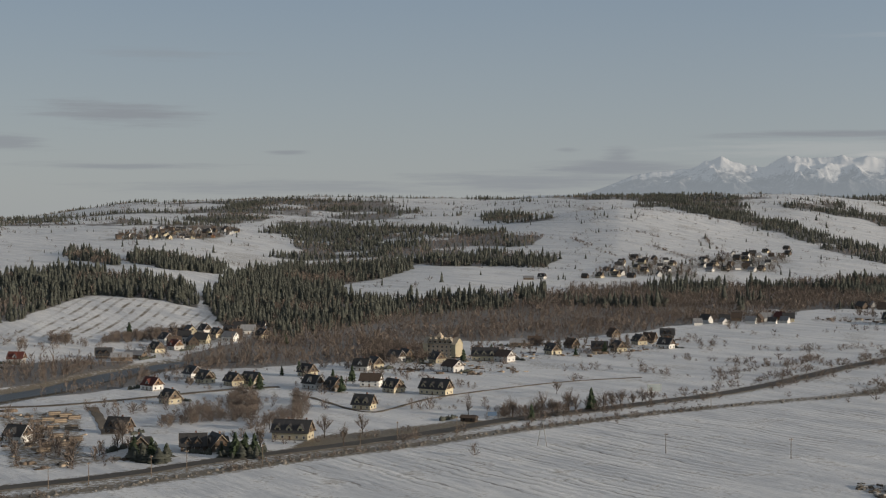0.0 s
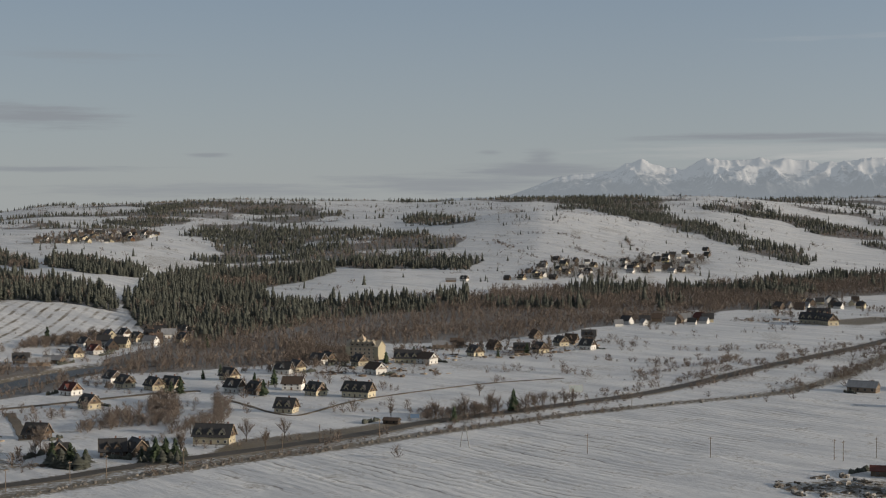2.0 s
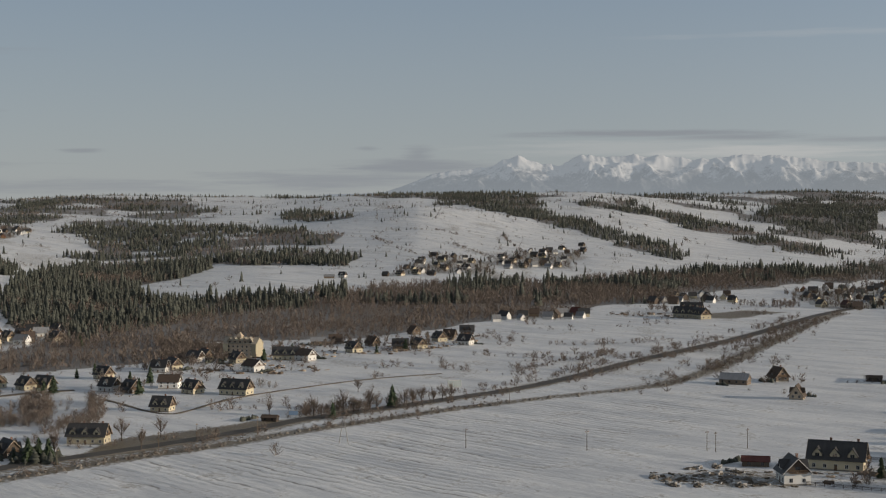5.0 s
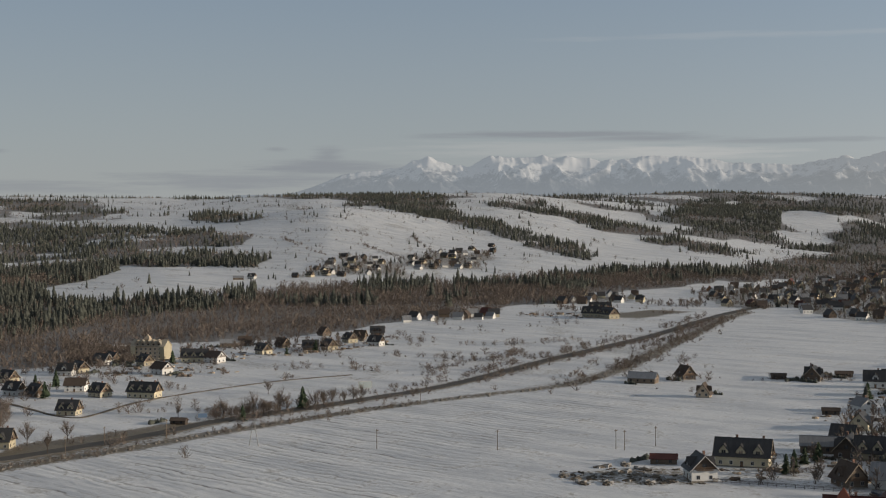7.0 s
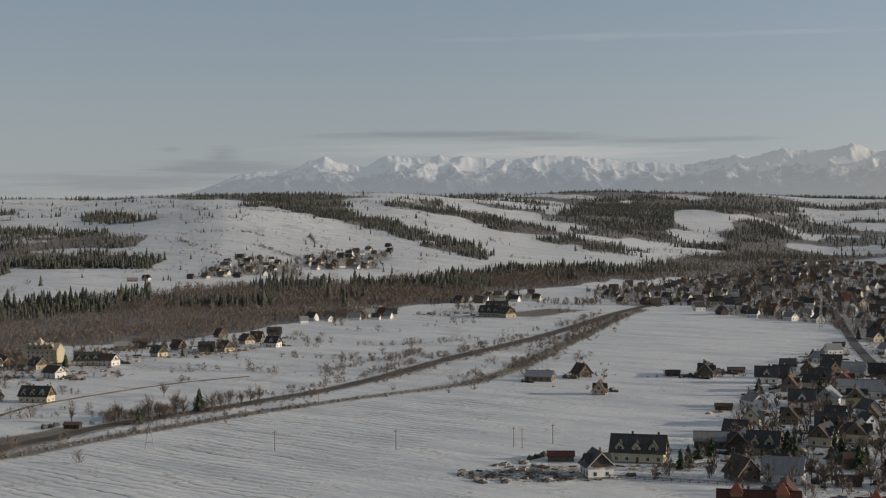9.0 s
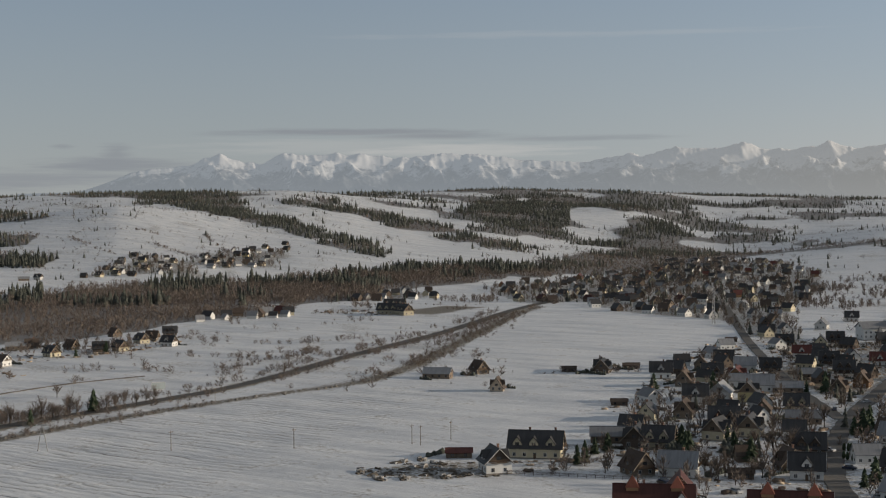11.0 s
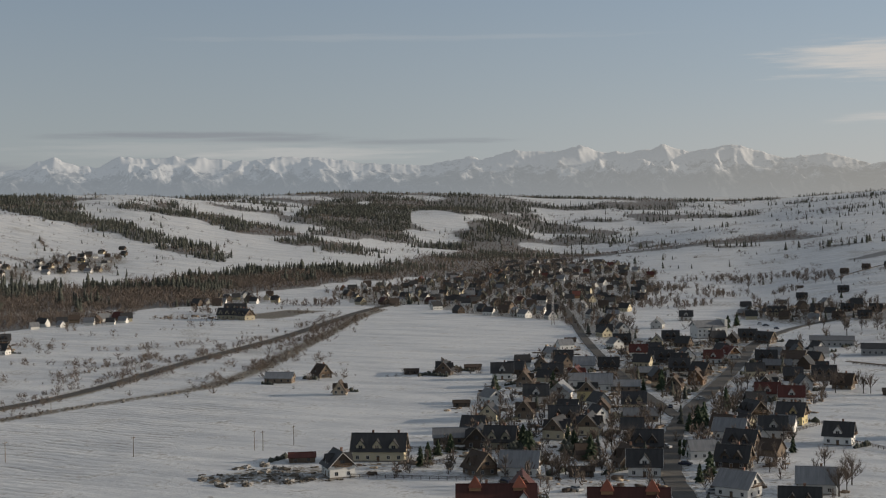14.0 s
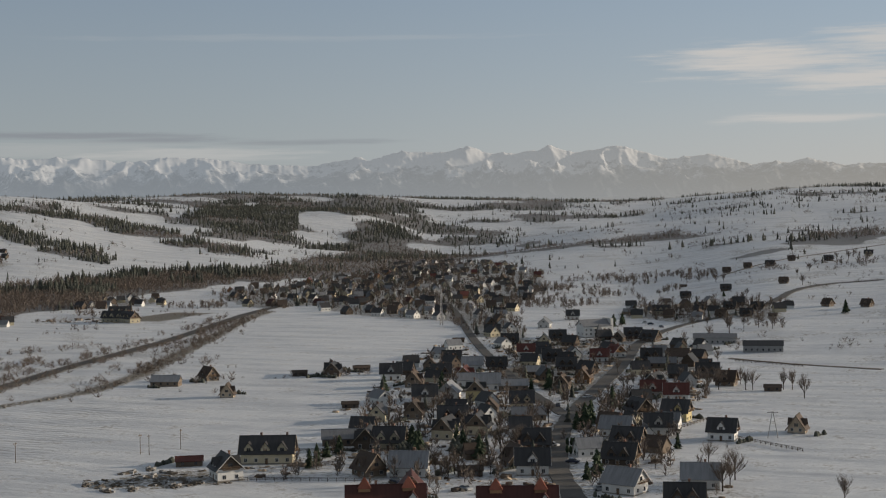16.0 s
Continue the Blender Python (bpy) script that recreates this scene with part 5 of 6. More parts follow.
def house(label, walls, roof, length=12.0, width=9.5, wall=4.2, pitch=46, gables=None, dormers=(0.0,), chimneys=1, hip=0.0, plain=False, category="house", rows=(0.9,), balcony=True, base=True, name="house"):
    ob = new(name)
    tagged(ob, label, category)
    rise = width / 2 * math.tan(radians(pitch))
    bm = bmesh.new()
    gable_body(bm, length, width, wall, rise)
    part("wall", bm, WALLS[walls], ob)
    bm = bmesh.new()
    gable_roof(bm, length, width, wall, rise, hip=hip, over=0.5 if plain else 0.95)
    part("roof", bm, ROOFS[roof], ob)
    if base and not plain:
        bm = bmesh.new()
        box(bm, -length / 2 - 0.06, length / 2 + 0.06, -width / 2 - 0.06, width / 2 + 0.06, -1.3, 0.55)
        part("plinth", bm, STONE, ob)
    if gables:
        for s in (-1, 1):
            bm = bmesh.new()
            x0, x1 = s * (length / 2 + 0.004), s * (length / 2 + 0.07)
            b = width / 2 - 0.05
            lo, hi = [[bm.verts.new((x, y, z)) for y, z in ((-b, wall), (b, wall), (0, wall + rise - 0.1))] for x in (x0, x1)]
            bm.faces.new(hi if s > 0 else hi[::-1])
            for i in range(3):
                j = (i + 1) % 3
                bm.faces.new((lo[i], lo[j], hi[j], hi[i]) if s > 0 else (hi[i], hi[j], lo[j], lo[i]))
            part("gable", bm, WALLS[gables], ob, "boarded timber gable")
    if not plain:
        for s in (-1, 1):
            if hip > 1:
                continue
            bm = bmesh.new()
            a = s * (length / 2 + 0.95)
            k = rise / (width / 2)
            for t in (-1, 1):
                e = width / 2 + 0.95
                p0, p1 = Vector((a, t * e, wall - 0.95 * k)), Vector((a, 0, wall + rise))
                vs = [bm.verts.new(c) for c in (p0, p1, p1 + Vector((0, 0, 0.3)), p0 + Vector((0, 0, 0.3)))]
                ws = [bm.verts.new(v.co + Vector((s * 0.08, 0, 0))) for v in vs]
                bm.faces.new(vs)
                bm.faces.new(ws[::-1])
                for i in range(4):
                    j = (i + 1) % 4
                    bm.faces.new((vs[j], vs[i], ws[i], ws[j]))
            bmesh.ops.recalc_face_normals(bm, faces=bm.faces)
            part("bargeboard", bm, FRAME if walls in ("white", "grey") else WALLS["block"], ob, "pale sunlit bargeboard")
    for i in range(chimneys):
        bm = bmesh.new()
        x = (i - (chimneys - 1) / 2) * length * 0.5 + length * 0.12
        box(bm, x - 0.4, x + 0.4, 0.5, 1.2, wall + rise - 1.6, wall + rise + 1.1)
        box(bm, x - 0.5, x + 0.5, 0.4, 1.3, wall + rise + 1.1, wall + rise + 1.25)
        part("chimney", bm, CHIMNEY, ob)
    n = max(2, int(length // 3.6))
    for z in rows:
        for i in range(n):
            x = (i + 0.5) / n * length - length / 2
            window(ob, x, -width / 2, z + 0.2, "s", pane=not plain)
            if i == 0:
                window(ob, x, width / 2, z + 0.2, "n", pane=False)
    for s, face in ((-1, "w"), (1, "e")):
        for y in (-width * 0.24, width * 0.24):
            window(ob, s * length / 2, y, rows[0] + 0.2, face, pane=not plain)
        if rise > 2.5:
            window(ob, s * (length / 2 + (0.07 if gables else 0)), 0, wall + 0.6, face, 1.6, 1.4, pane=False)
    for u in dormers:
        for side in (-1, 1):
            dormer(ob, u * length, side, wall, rise, width, ROOFS[roof], WALLS[walls if side < 0 else gables or walls])
    if not plain:
        bm = bmesh.new()
        box(bm, -0.55, 0.55, -width / 2 - 0.1, -width / 2 - 0.004, 0.0, 2.1)
        part("door", bm, WOOD_TRIM, ob, "brown wooden front door")
        if balcony:
            bm = bmesh.new()
            a = length / 2
            box(bm, a + 0.08, a + 1.3, -width * 0.32, width * 0.32, wall - 0.25, wall - 0.1)
            for i in range(9):
                y = -width * 0.32 + width * 0.64 * i / 8
                box(bm, a + 1.2, a + 1.3, y - 0.12, y + 0.12, wall - 0.1, wall + 0.85)
            box(bm, a + 1.15, a + 1.34, -width * 0.32, width * 0.32, wall + 0.85, wall + 0.95)
            part("balcony", bm, WOOD_TRIM, ob, "brown carved wooden balcony")
    return ob


def hotel():
    """The unfinished-looking grand hotel: a tall pale block with pointed dormers and a turret gable."""
    ob = house("tall cream hotel with pointed dormers and a turret gable", "block", "pale", 22, 11, 10.0, 32, "cream", (-0.38, -0.19, 0.0, 0.19, 0.38), 2, rows=(1.0, 3.8, 6.6), category="hotel", name="hotel")
    for x in (-11.5, 11.5):
        bm = bmesh.new()
        gable_body(bm, 3.6, 13.5, 9.5, 4.4)
        for v in bm.verts:
            v.co.x += x
        part("wing", bm, WALLS["cream"], ob, "pale projecting end wing")
        bm = bmesh.new()
        gable_roof(bm, 3.6, 13.5, 9.5, 4.4, 0.4)
        for v in bm.verts:
            v.co.x += x
        part("wing_roof", bm, ROOFS["pale"], ob)
    bm = bmesh.new()
    box(bm, -4.4, -0.6, -2, 2, 10, 14.5)
    vs = [bm.verts.new(c) for c in ((-4.8, -2.4, 14.5), (-0.2, -2.4, 14.5), (-0.2, 2.4, 14.5), (-4.8, 2.4, 14.5), (-2.5, 0, 18.2))]
    for f in ((0, 1, 4), (1, 2, 4), (2, 3, 4), (3, 0, 4), (3, 2, 1, 0)):
        bm.faces.new([vs[i] for i in f])
    part("turret", bm, WALLS["block"], ob, "pale pointed turret")
    return ob


def church():
    ob = house("white modern church with a tall blank front and small spire", "white", "grey", 22, 14, 9.0, 30, None, (), 0, rows=(2.0, 5.0), category="church", balcony=False, name="church")
    bm = bmesh.new()
    box(bm, 10.8, 13.0, -7.2, 7.2, -1, 14)
    part("front_wall", bm, WALLS["white"], ob, "tall blank white facade")
    bm = bmesh.new()
    box(bm, -1, 2, -10.5, -7.1, -1, 5)
    vs = [bm.verts.new(c) for c in ((-1.6, -11, 5), (2.6, -11, 5), (2.6, -7.1, 5), (-1.6, -7.1, 5), (0.5, -8.8, 11))]
    for f in ((0, 1, 4), (1, 2, 4), (2, 3, 4), (3, 0, 4), (3, 2, 1, 0)):
        bm.faces.new([vs[i] for i in f])
    part("porch_spire", bm, ROOFS["grey"], ob, "grey pointed porch roof")
    return ob


KINDS = {
    "C": house("cream rendered highland house with black roof and timber gables", "cream", "black", 12, 9.5, 4.0, 47, "timber", (-0.24, 0.22)),
    "W": house("white rendered house with steep black roof and pointed dormer", "white", "black", 11.5, 9.5, 4.6, 45, "dark", (0.0,), rows=(0.9,)),
    "T": house("weathered timber cottage with brown shingle roof", "timber", "brown", 10.5, 8.5, 3.4, 50, "timber", (0.0,)),
    "Y": house("yellow two-storey house with dark roof and timber gable", "yellow", "black", 12, 9.5, 5.2, 46, "timber", (0.15,), rows=(0.9, 3.4)),
    "G": house("white house with grey sheet metal roof", "white", "grey", 13, 10, 4.4, 42, "white", (), rows=(0.9,)),
    "B": house("grey-roofed wooden barn with plain boarded walls", "timber", "grey", 17, 9.5, 3.2, 33, None, (), 0, plain=True, category="barn", balcony=False, name="barn"),
    "R": house("white house with red sheet metal roof", "white", "red", 12, 9.5, 4.2, 44, "larch", (0.0,)),
    "O": house("orange larch house with steep brown roof", "larch", "brown", 11, 9, 4.4, 50, "larch", (0.0,)),
    "D": house("dark timber house with steep black roof", "dark", "black", 12.5, 9.5, 3.6, 47, "dark", (-0.2, 0.2)),
    "P": house("long cream guest house with black roof and pointed dormers", "cream", "black", 20, 10.5, 4.8, 46, "timber", (-0.34, -0.02, 0.3), 2, rows=(0.9,), hip=0.0),
    "H": house("white hall with broad brown roof", "white", "brown", 13.5, 10.5, 5.0, 38, None, (), rows=(0.9, 3.2)),
    "S": house("small brown wooden shed", "dark", "brown", 9, 5, 2.3, 25, None, (), 0, plain=True, category="shed", balcony=False, rows=(0.5,), name="shed"),
    "L": house("long guest house with dark red sheet roof", "white", "maroon", 24, 12, 5.0, 40, "dark", (0.35,), 2, rows=(0.9, 3.2)),
    "K": house("small unfinished cabin of pale bare blocks with steep roof", "block", "brown", 8, 7.5, 2.6, 55, "block", (0.0,), 0, balcony=False, name="cabin"),
    "M": house("long farm building with low black roof", "grey", "black", 26, 12, 4.5, 24, None, (), 0, plain=True, category="farm building", balcony=False, name="farm_building"),
    "Q": house("tall guest house wing with dark red roof and red gable", "larch", "maroon", 12, 9, 5.5, 48, "larch", (), 0, rows=(0.9, 3.2)),
    "Z": house("low shed with a dark red sheet roof", "timber", "red", 10, 6, 2.2, 24, None, (), 0, plain=True, category="shed", balcony=False, rows=(0.5,), name="shed"),
    "N": house("long grey farm building with low dark roof", "grey", "grey", 30, 12, 4.5, 22, None, (), 0, plain=True, category="farm building", balcony=False, name="farm_building"),
}
TILES = grained("orange_red_tiles", (0.24, 0.08, 0.05), (0.36, 0.13, 0.085), 1.5, 0.75, 0.3)
for u in (-0.28, 0.3):
    bm = bmesh.new()
    cx, z = u * 24, 9.4
    vs = [bm.verts.new(c) for c in ((cx - 2.2, -2.6, z), (cx + 2.2, -2.6, z), (cx + 2.2, 1.8, z), (cx - 2.2, 1.8, z), (cx, -0.4, z + 3.6))]
    for f in ((0, 1, 4), (1, 2, 4), (2, 3, 4), (3, 0, 4), (3, 2, 1, 0)):
        bm.faces.new([vs[i] for i in f])
    part("turret_roof", bm, TILES, KINDS["L"], "orange-red pointed turret roof")
    bm = bmesh.new()
    box(bm, cx - 1.9, cx + 1.9, -2.3, 1.5, 7.0, z + 0.05)
    part("turret", bm, WALLS["larch"], KINDS["L"], "small timber turret")
FAR_KINDS = [
    house("small distant cream house with dark roof", "cream", "black", 12, 9.5, 4.0, 46, None, (), plain=True, rows=(0.9,)),
    house("small distant white house with dark roof", "white", "black", 11, 9.5, 4.4, 45, None, (), plain=True, rows=(0.9,)),
    house("small distant timber house with brown roof", "timber", "brown", 11, 9, 3.6, 48, None, (), plain=True, rows=(0.9,)),
    house("small distant dark timber house", "dark", "black", 12, 9, 3.6, 48, None, (), plain=True, rows=(0.9,)),
    house("small distant house with red roof", "timber", "maroon", 12, 9, 4.0, 44, None, (), plain=True, rows=(0.9,)),
    house("small distant white house with grey roof", "white", "grey", 12, 9.5, 4.2, 40, None, (), plain=True, rows=(0.9,)),
]


HOUSE_SIZE = 0.7
for ob in (*KINDS.values(), *FAR_KINDS):
    ob.scale = (HOUSE_SIZE,) * 3


def seat(x, y, turn):
    return pose(x, y, float(land(x, y)) - 0.05, 0, 0, turn)


def settle(ob, m):
    """Puts the first of a kind in its place."""
    ob.matrix_basis = m @ Matrix.Diagonal((*ob.scale, 1))


used, built = set(), []
for group, rows, size in (("riverside hamlet", RIVERSIDE, 0.66), ("meadow houses", MEADOW, 0.68), ("houses by the mill", MILL, 0.66), ("houses in the fields", FIELDS, 0.76), ("village street houses", STREET_A, 0.82),
                          ("village street houses", STREET_B, 0.74), ("village street houses", STREET_C, 0.78), ("upper village houses", UPPER, 0.62), ("hillside village", HILLSIDE, 0.6), ("guest house complex", COMPLEX, 0.8)):
    for x, y, turn, kind in rows:
        first = KINDS[kind]
        m = seat(x, y, turn)
        if kind in used:
            ob = copy_thing(first, m)
        else:
            ob = first
            settle(ob, m)
            used.add(kind)
        ob.scale = (size,) * 3
        ob["group"] = group
        built.append((x, y))


def joined_houses(rows, label):
    """Houses too far off to pick apart, in one mesh."""
    me = bpy.data.meshes.new("distant_houses")
    names = ("cream", "white", "timber", "dark", "larch", "grey")
    for k in names:
        me.materials.append(WALLS[k])
    tops = ("black", "brown", "grey", "red")
    for k in tops:
        me.materials.append(ROOFS[k])
    bm = bmesh.new()
    for x, y, turn, w, t, s in rows:
        m = seat(x, y, turn) @ Matrix.Scale(s, 4)
        for make, slot in ((lambda b: gable_body(b, 11.5, 9.2, 4.2, 5.0), w), (lambda b: gable_roof(b, 11.5, 9.2, 4.2, 5.0, 0.7), len(names) + t), (lambda b: box(b, 1.2, 2.0, 0.5, 1.2, 7.5, 10.2), 2)):
            v0, f0 = len(bm.verts), len(bm.faces)
            make(bm)
            bm.verts.ensure_lookup_table()
            bm.faces.ensure_lookup_table()
            for v in bm.verts[v0:]:
                v.co = m @ v.co
            for f in bm.faces[f0:]:
                f.material_index = slot
    bm.to_mesh(me)
    bm.free()
    return tagged(new("distant_houses", me), label, "houses", kind="stuff")


rs = np.random.default_rng(11)
far_used, left_over, far_count = set(), [], 0
for ring, count, group in zip(VILLAGE_ZONES, (190, 44, 16, 18, 14, 14, 90, 9, 30, 15, 8, 12), ("village houses",) + ("distant hamlet",) + ("houses by the complex",) + ("hillside village",) * 2 + ("village street houses",) + ("valley village",) + ("houses by the mill",) + ("village street houses",) + ("upper village houses",) + ("village street houses",) + ("houses by the complex",)):
    b = np.array([p[0] for p in ring])
    r = np.array([p[1] for p in ring], float)
    tries = 0
    while count > 0 and tries < 6000:
        tries += 1
        bb, rr = rs.uniform(b.min(), b.max()), rs.uniform(r.min(), r.max())
        if not inside(np.array([bb]), np.array([rr]), ring)[0]:
            continue
        x, y = rr * math.sin(radians(bb)), rr * math.cos(radians(bb))
        gap = 12.5 if rr < 1000 else 14 if rr < 1500 else 17
        if near_line(np.array([x]), np.array([y]), VILLAGE_ROAD, 10)[0] or near_line(np.array([x]), np.array([y]), BACK_ROAD, 9)[0]:
            continue
        if any((x - p) ** 2 + (y - q) ** 2 < gap * gap for p, q in built):
            continue
        k = int(rs.choice(6, p=(0.2, 0.24, 0.16, 0.2, 0.06, 0.14)))
        turn = -bb + rs.choice((-70, -50, -20, 0, 10, 80)) + rs.uniform(-12, 12)
        built.append((x, y))
        count -= 1
        if rr > 1260 or far_count > 92:
            left_over.append((x, y, turn, (0, 1, 2, 3, 4, 1)[k], (0, 0, 1, 0, 3, 2)[k], HOUSE_SIZE * rs.uniform(0.7, 1.0)))
            continue
        far_count += 1
        m = seat(x, y, turn)
        if k in far_used:
            ob = copy_thing(FAR_KINDS[k], m)
        else:
            ob = FAR_KINDS[k]
            settle(ob, m)
            far_used.add(k)
        ob["group"] = group
joined_houses(left_over, "many small distant houses with dark pitched roofs")
for spot, maker, turn, size in ((GRAND_HOTEL, hotel, -25, 0.74), (CHURCH, church, 25, 0.8)):
    x, y = spot[0] if isinstance(spot[0], tuple) else spot
    ob = maker()
    ob.scale = (size,) * 3
    settle(ob, seat(x, y, -math.degrees(math.atan2(x, y)) + turn))

# ---- trees that stand alone ----
def spruce_tree(seed):
    ob = tagged(new("spruce_tree"), "dark green spruce tree standing in the snow", "tree")
    v, f = spruce_shape(9, 11, 100 + seed)
    crown = add_mesh("crown", v[:-4] * (14.5, 14.5, 10), f[:-3], NEEDLES_TREE, ob)
    bm = bmesh.new()
    bmesh.ops.create_cone(bm, cap_ends=True, segments=7, radius1=0.22, radius2=0.05, depth=7.6, matrix=Matrix.Translation((0, 0, 3.5)))
    part("trunk", bm, BARK, ob)
    return ob


def limb(bm, p, q, r0, r1):
    d = (q - p)
    m = Matrix.Translation((p + q) / 2) @ d.to_track_quat("Z", "Y").to_matrix().to_4x4()
    bmesh.ops.create_cone(bm, cap_ends=False, segments=5, radius1=r0, radius2=r1, depth=d.length, matrix=m)


def bare_tree(seed, height=9.0, spread=0.4):
    """A leafless tree: trunk, forked limbs and a haze of fine twigs."""
    r = random.Random(seed)
    ob = tagged(new("bare_tree"), "leafless brown tree with fine upright twigs", "tree")
    bm, tw = bmesh.new(), bmesh.new()
    limb(bm, Vector((0, 0, -0.3)), Vector((0, 0, height * 0.4)), 0.2, 0.13)
    for i in range(9):
        a = i * 2.4 + r.uniform(-0.4, 0.4)
        z = height * r.uniform(0.16, 0.42)
        p = Vector((0, 0, z))
        out_r = height * spread * r.uniform(0.45, 1.0)
        q = Vector((out_r * math.cos(a), out_r * math.sin(a), z + height * r.uniform(0.2, 0.5)))
        limb(bm, p, q, 0.065, 0.025)
        for j in range(24):
            s = p.lerp(q, r.uniform(0.3, 1.0))
            e = s + Vector((r.uniform(-1, 1), r.uniform(-1, 1), r.uniform(0.3, 1.5))) * height * 0.15
            w = Vector((r.uniform(-1, 1), r.uniform(-1, 1), 0)).normalized() * 0.026
            for c in range(3):
                e2 = e + Vector((r.uniform(-1, 1), r.uniform(-1, 1), r.uniform(-0.2, 1))) * height * 0.07
                tw.faces.new([tw.verts.new(k) for k in (s + w, s - w, e2)])
    for i in range(80):
        s = Vector((0, 0, height * r.uniform(0.38, 0.5)))
        e = Vector((r.uniform(-1, 1) * height * spread * 0.5, r.uniform(-1, 1) * height * spread * 0.5, height * r.uniform(0.7, 1.0)))
        w = Vector((r.uniform(-1, 1), r.uniform(-1, 1), 0)).normalized() * 0.03
        tw.faces.new([tw.verts.new(k) for k in (s + w, s - w, e)])
    part("trunk", bm, BARK, ob)
    part("crown", tw, TWIGS, ob, "fine brown leafless twigs")
    return ob


rt, rt_rows = random.Random(5), random.Random(17)


def plant(firsts, spots, group, low, high, jitter=0.0, used_first=None):
    for i, (x, y) in enumerate(spots):
        k = i % len(firsts)
        s = rt.uniform(low, high)
        x, y = x + rt.uniform(-jitter, jitter), y + rt.uniform(-jitter, jitter)
        m = pose(x, y, float(land(x, y)) - 0.15, 0, 0, rt.uniform(0, 360))
        if k in used_first:
            ob = copy_thing(firsts[k], m)
        else:
            ob = firsts[k]
            ob.matrix_basis = m
            used_first.add(k)
        ob.scale = (s * rt.uniform(0.85, 1.15),) * 2 + (s,)
        ob["group"] = group


spruces, spruce_used = [spruce_tree(i) for i in range(4)], set()
plant(spruces, GARDEN_SPRUCES, "garden spruces", 0.5, 1.0, 0, spruce_used)
plant(spruces, MEADOW_SPRUCES, "meadow spruces", 0.4, 0.95, 0, spruce_used)
trees, tree_used = [bare_tree(i, 9, (0.36, 0.3, 0.42, 0.26, 0.36)[i]) for i in range(5)], set()
plant(trees, VILLAGE_TREES, "village trees", 0.7, 1.3, 0, tree_used)
plant(trees, SLOPE_TREES, "trees on the slope", 0.8, 1.3, 0, tree_used)
plant(trees, MEADOW_TREES, "trees beside the meadow", 0.7, 1.2, 0, tree_used)
# garden trees between the village houses
gaps = []
for ring in VILLAGE_ZONES:
    b0, b1 = min(p[0] for p in ring), max(p[0] for p in ring)
    r0, r1 = min(p[1] for p in ring), max(p[1] for p in ring)
    want = int(min(1300, (b1 - b0) * 0.0174 * (r0 + r1) / 2 * (r1 - r0) / (270 if r0 + r1 > 2000 else 420)))
    bb, rr = rs.uniform(b0, b1, want * 3), rs.uniform(r0, r1, want * 3)
    ok = inside(bb, rr, ring)
    gaps += list(zip((rr * np.sin(np.radians(bb)))[ok][:want], (rr * np.cos(np.radians(bb)))[ok][:want]))
gaps = np.array([g for g in gaps if all((g[0] - p) ** 2 + (g[1] - q) ** 2 > 70 for p, q in built)])
rs.shuffle(gaps)
cut = len(gaps) * 4 // 5
wood("garden_trees", gaps[:cut, 0], gaps[:cut, 1], rng.uniform(3, 8.5, cut), GARDEN, TWIGS, "leafless garden trees between the village houses", "trees")
wood("garden_spruces", gaps[cut:, 0], gaps[cut:, 1], rng.uniform(3, 9, len(gaps) - cut), SPRUCE_NEAR, NEEDLES, "small dark spruces between the village houses", "trees")

sx, sy = scatter(YARD_ZONES[:1] + YARD_ZONES[2:], 6.0, 0.34, box_xy=(-250, 800, 300, 1100))
clear = np.array([min((x - p) ** 2 + (y - q) ** 2 for p, q in built) > 42 for x, y in zip(sx, sy)])
for line in (VILLAGE_ROAD, BACK_ROAD, MAIN_ROAD):
    clear &= ~near_line(sx, sy, line, 6.0)
sx, sy = sx[clear], sy[clear]
third = len(sx) // 3
wood("yard_bushes", sx[third:], sy[third:], rng.uniform(0.8, 2.6, len(sx) - third), BUSH_NEAR, TWIGS, "leafless brown garden bushes between the houses", "bushes")
wood("yard_trees", sx[:third], sy[:third], rng.uniform(3.5, 8, third), GARDEN, TWIGS, "leafless young garden trees between the houses", "trees")


def block_shape(seed):
    """A heap of low boxes of height 1: pallets, woodpiles, crates and covered stacks."""
    r = np.random.default_rng(seed)
    v, f = [], []
    for k in range(4):
        cx, cy, w, d, h = r.uniform(-1.4, 1.4), r.uniform(-1.0, 1.0), r.uniform(0.4, 1.3), r.uniform(0.25, 0.7), r.uniform(0.5, 1.0)
        b = len(v)
        v += [(cx + p * w, cy + q * d, z * h) for z in (0, 1) for p, q in ((-1, -1), (1, -1), (1, 1), (-1, 1))]
        f += [(b + i, b + j, b + k2) for i, j, k2 in ((4, 5, 6), (4, 6, 7), (0, 1, 5), (0, 5, 4), (1, 2, 6), (1, 6, 5), (2, 3, 7), (2, 7, 6), (3, 0, 4), (3, 4, 7))]
    return np.array(v), np.array(f)


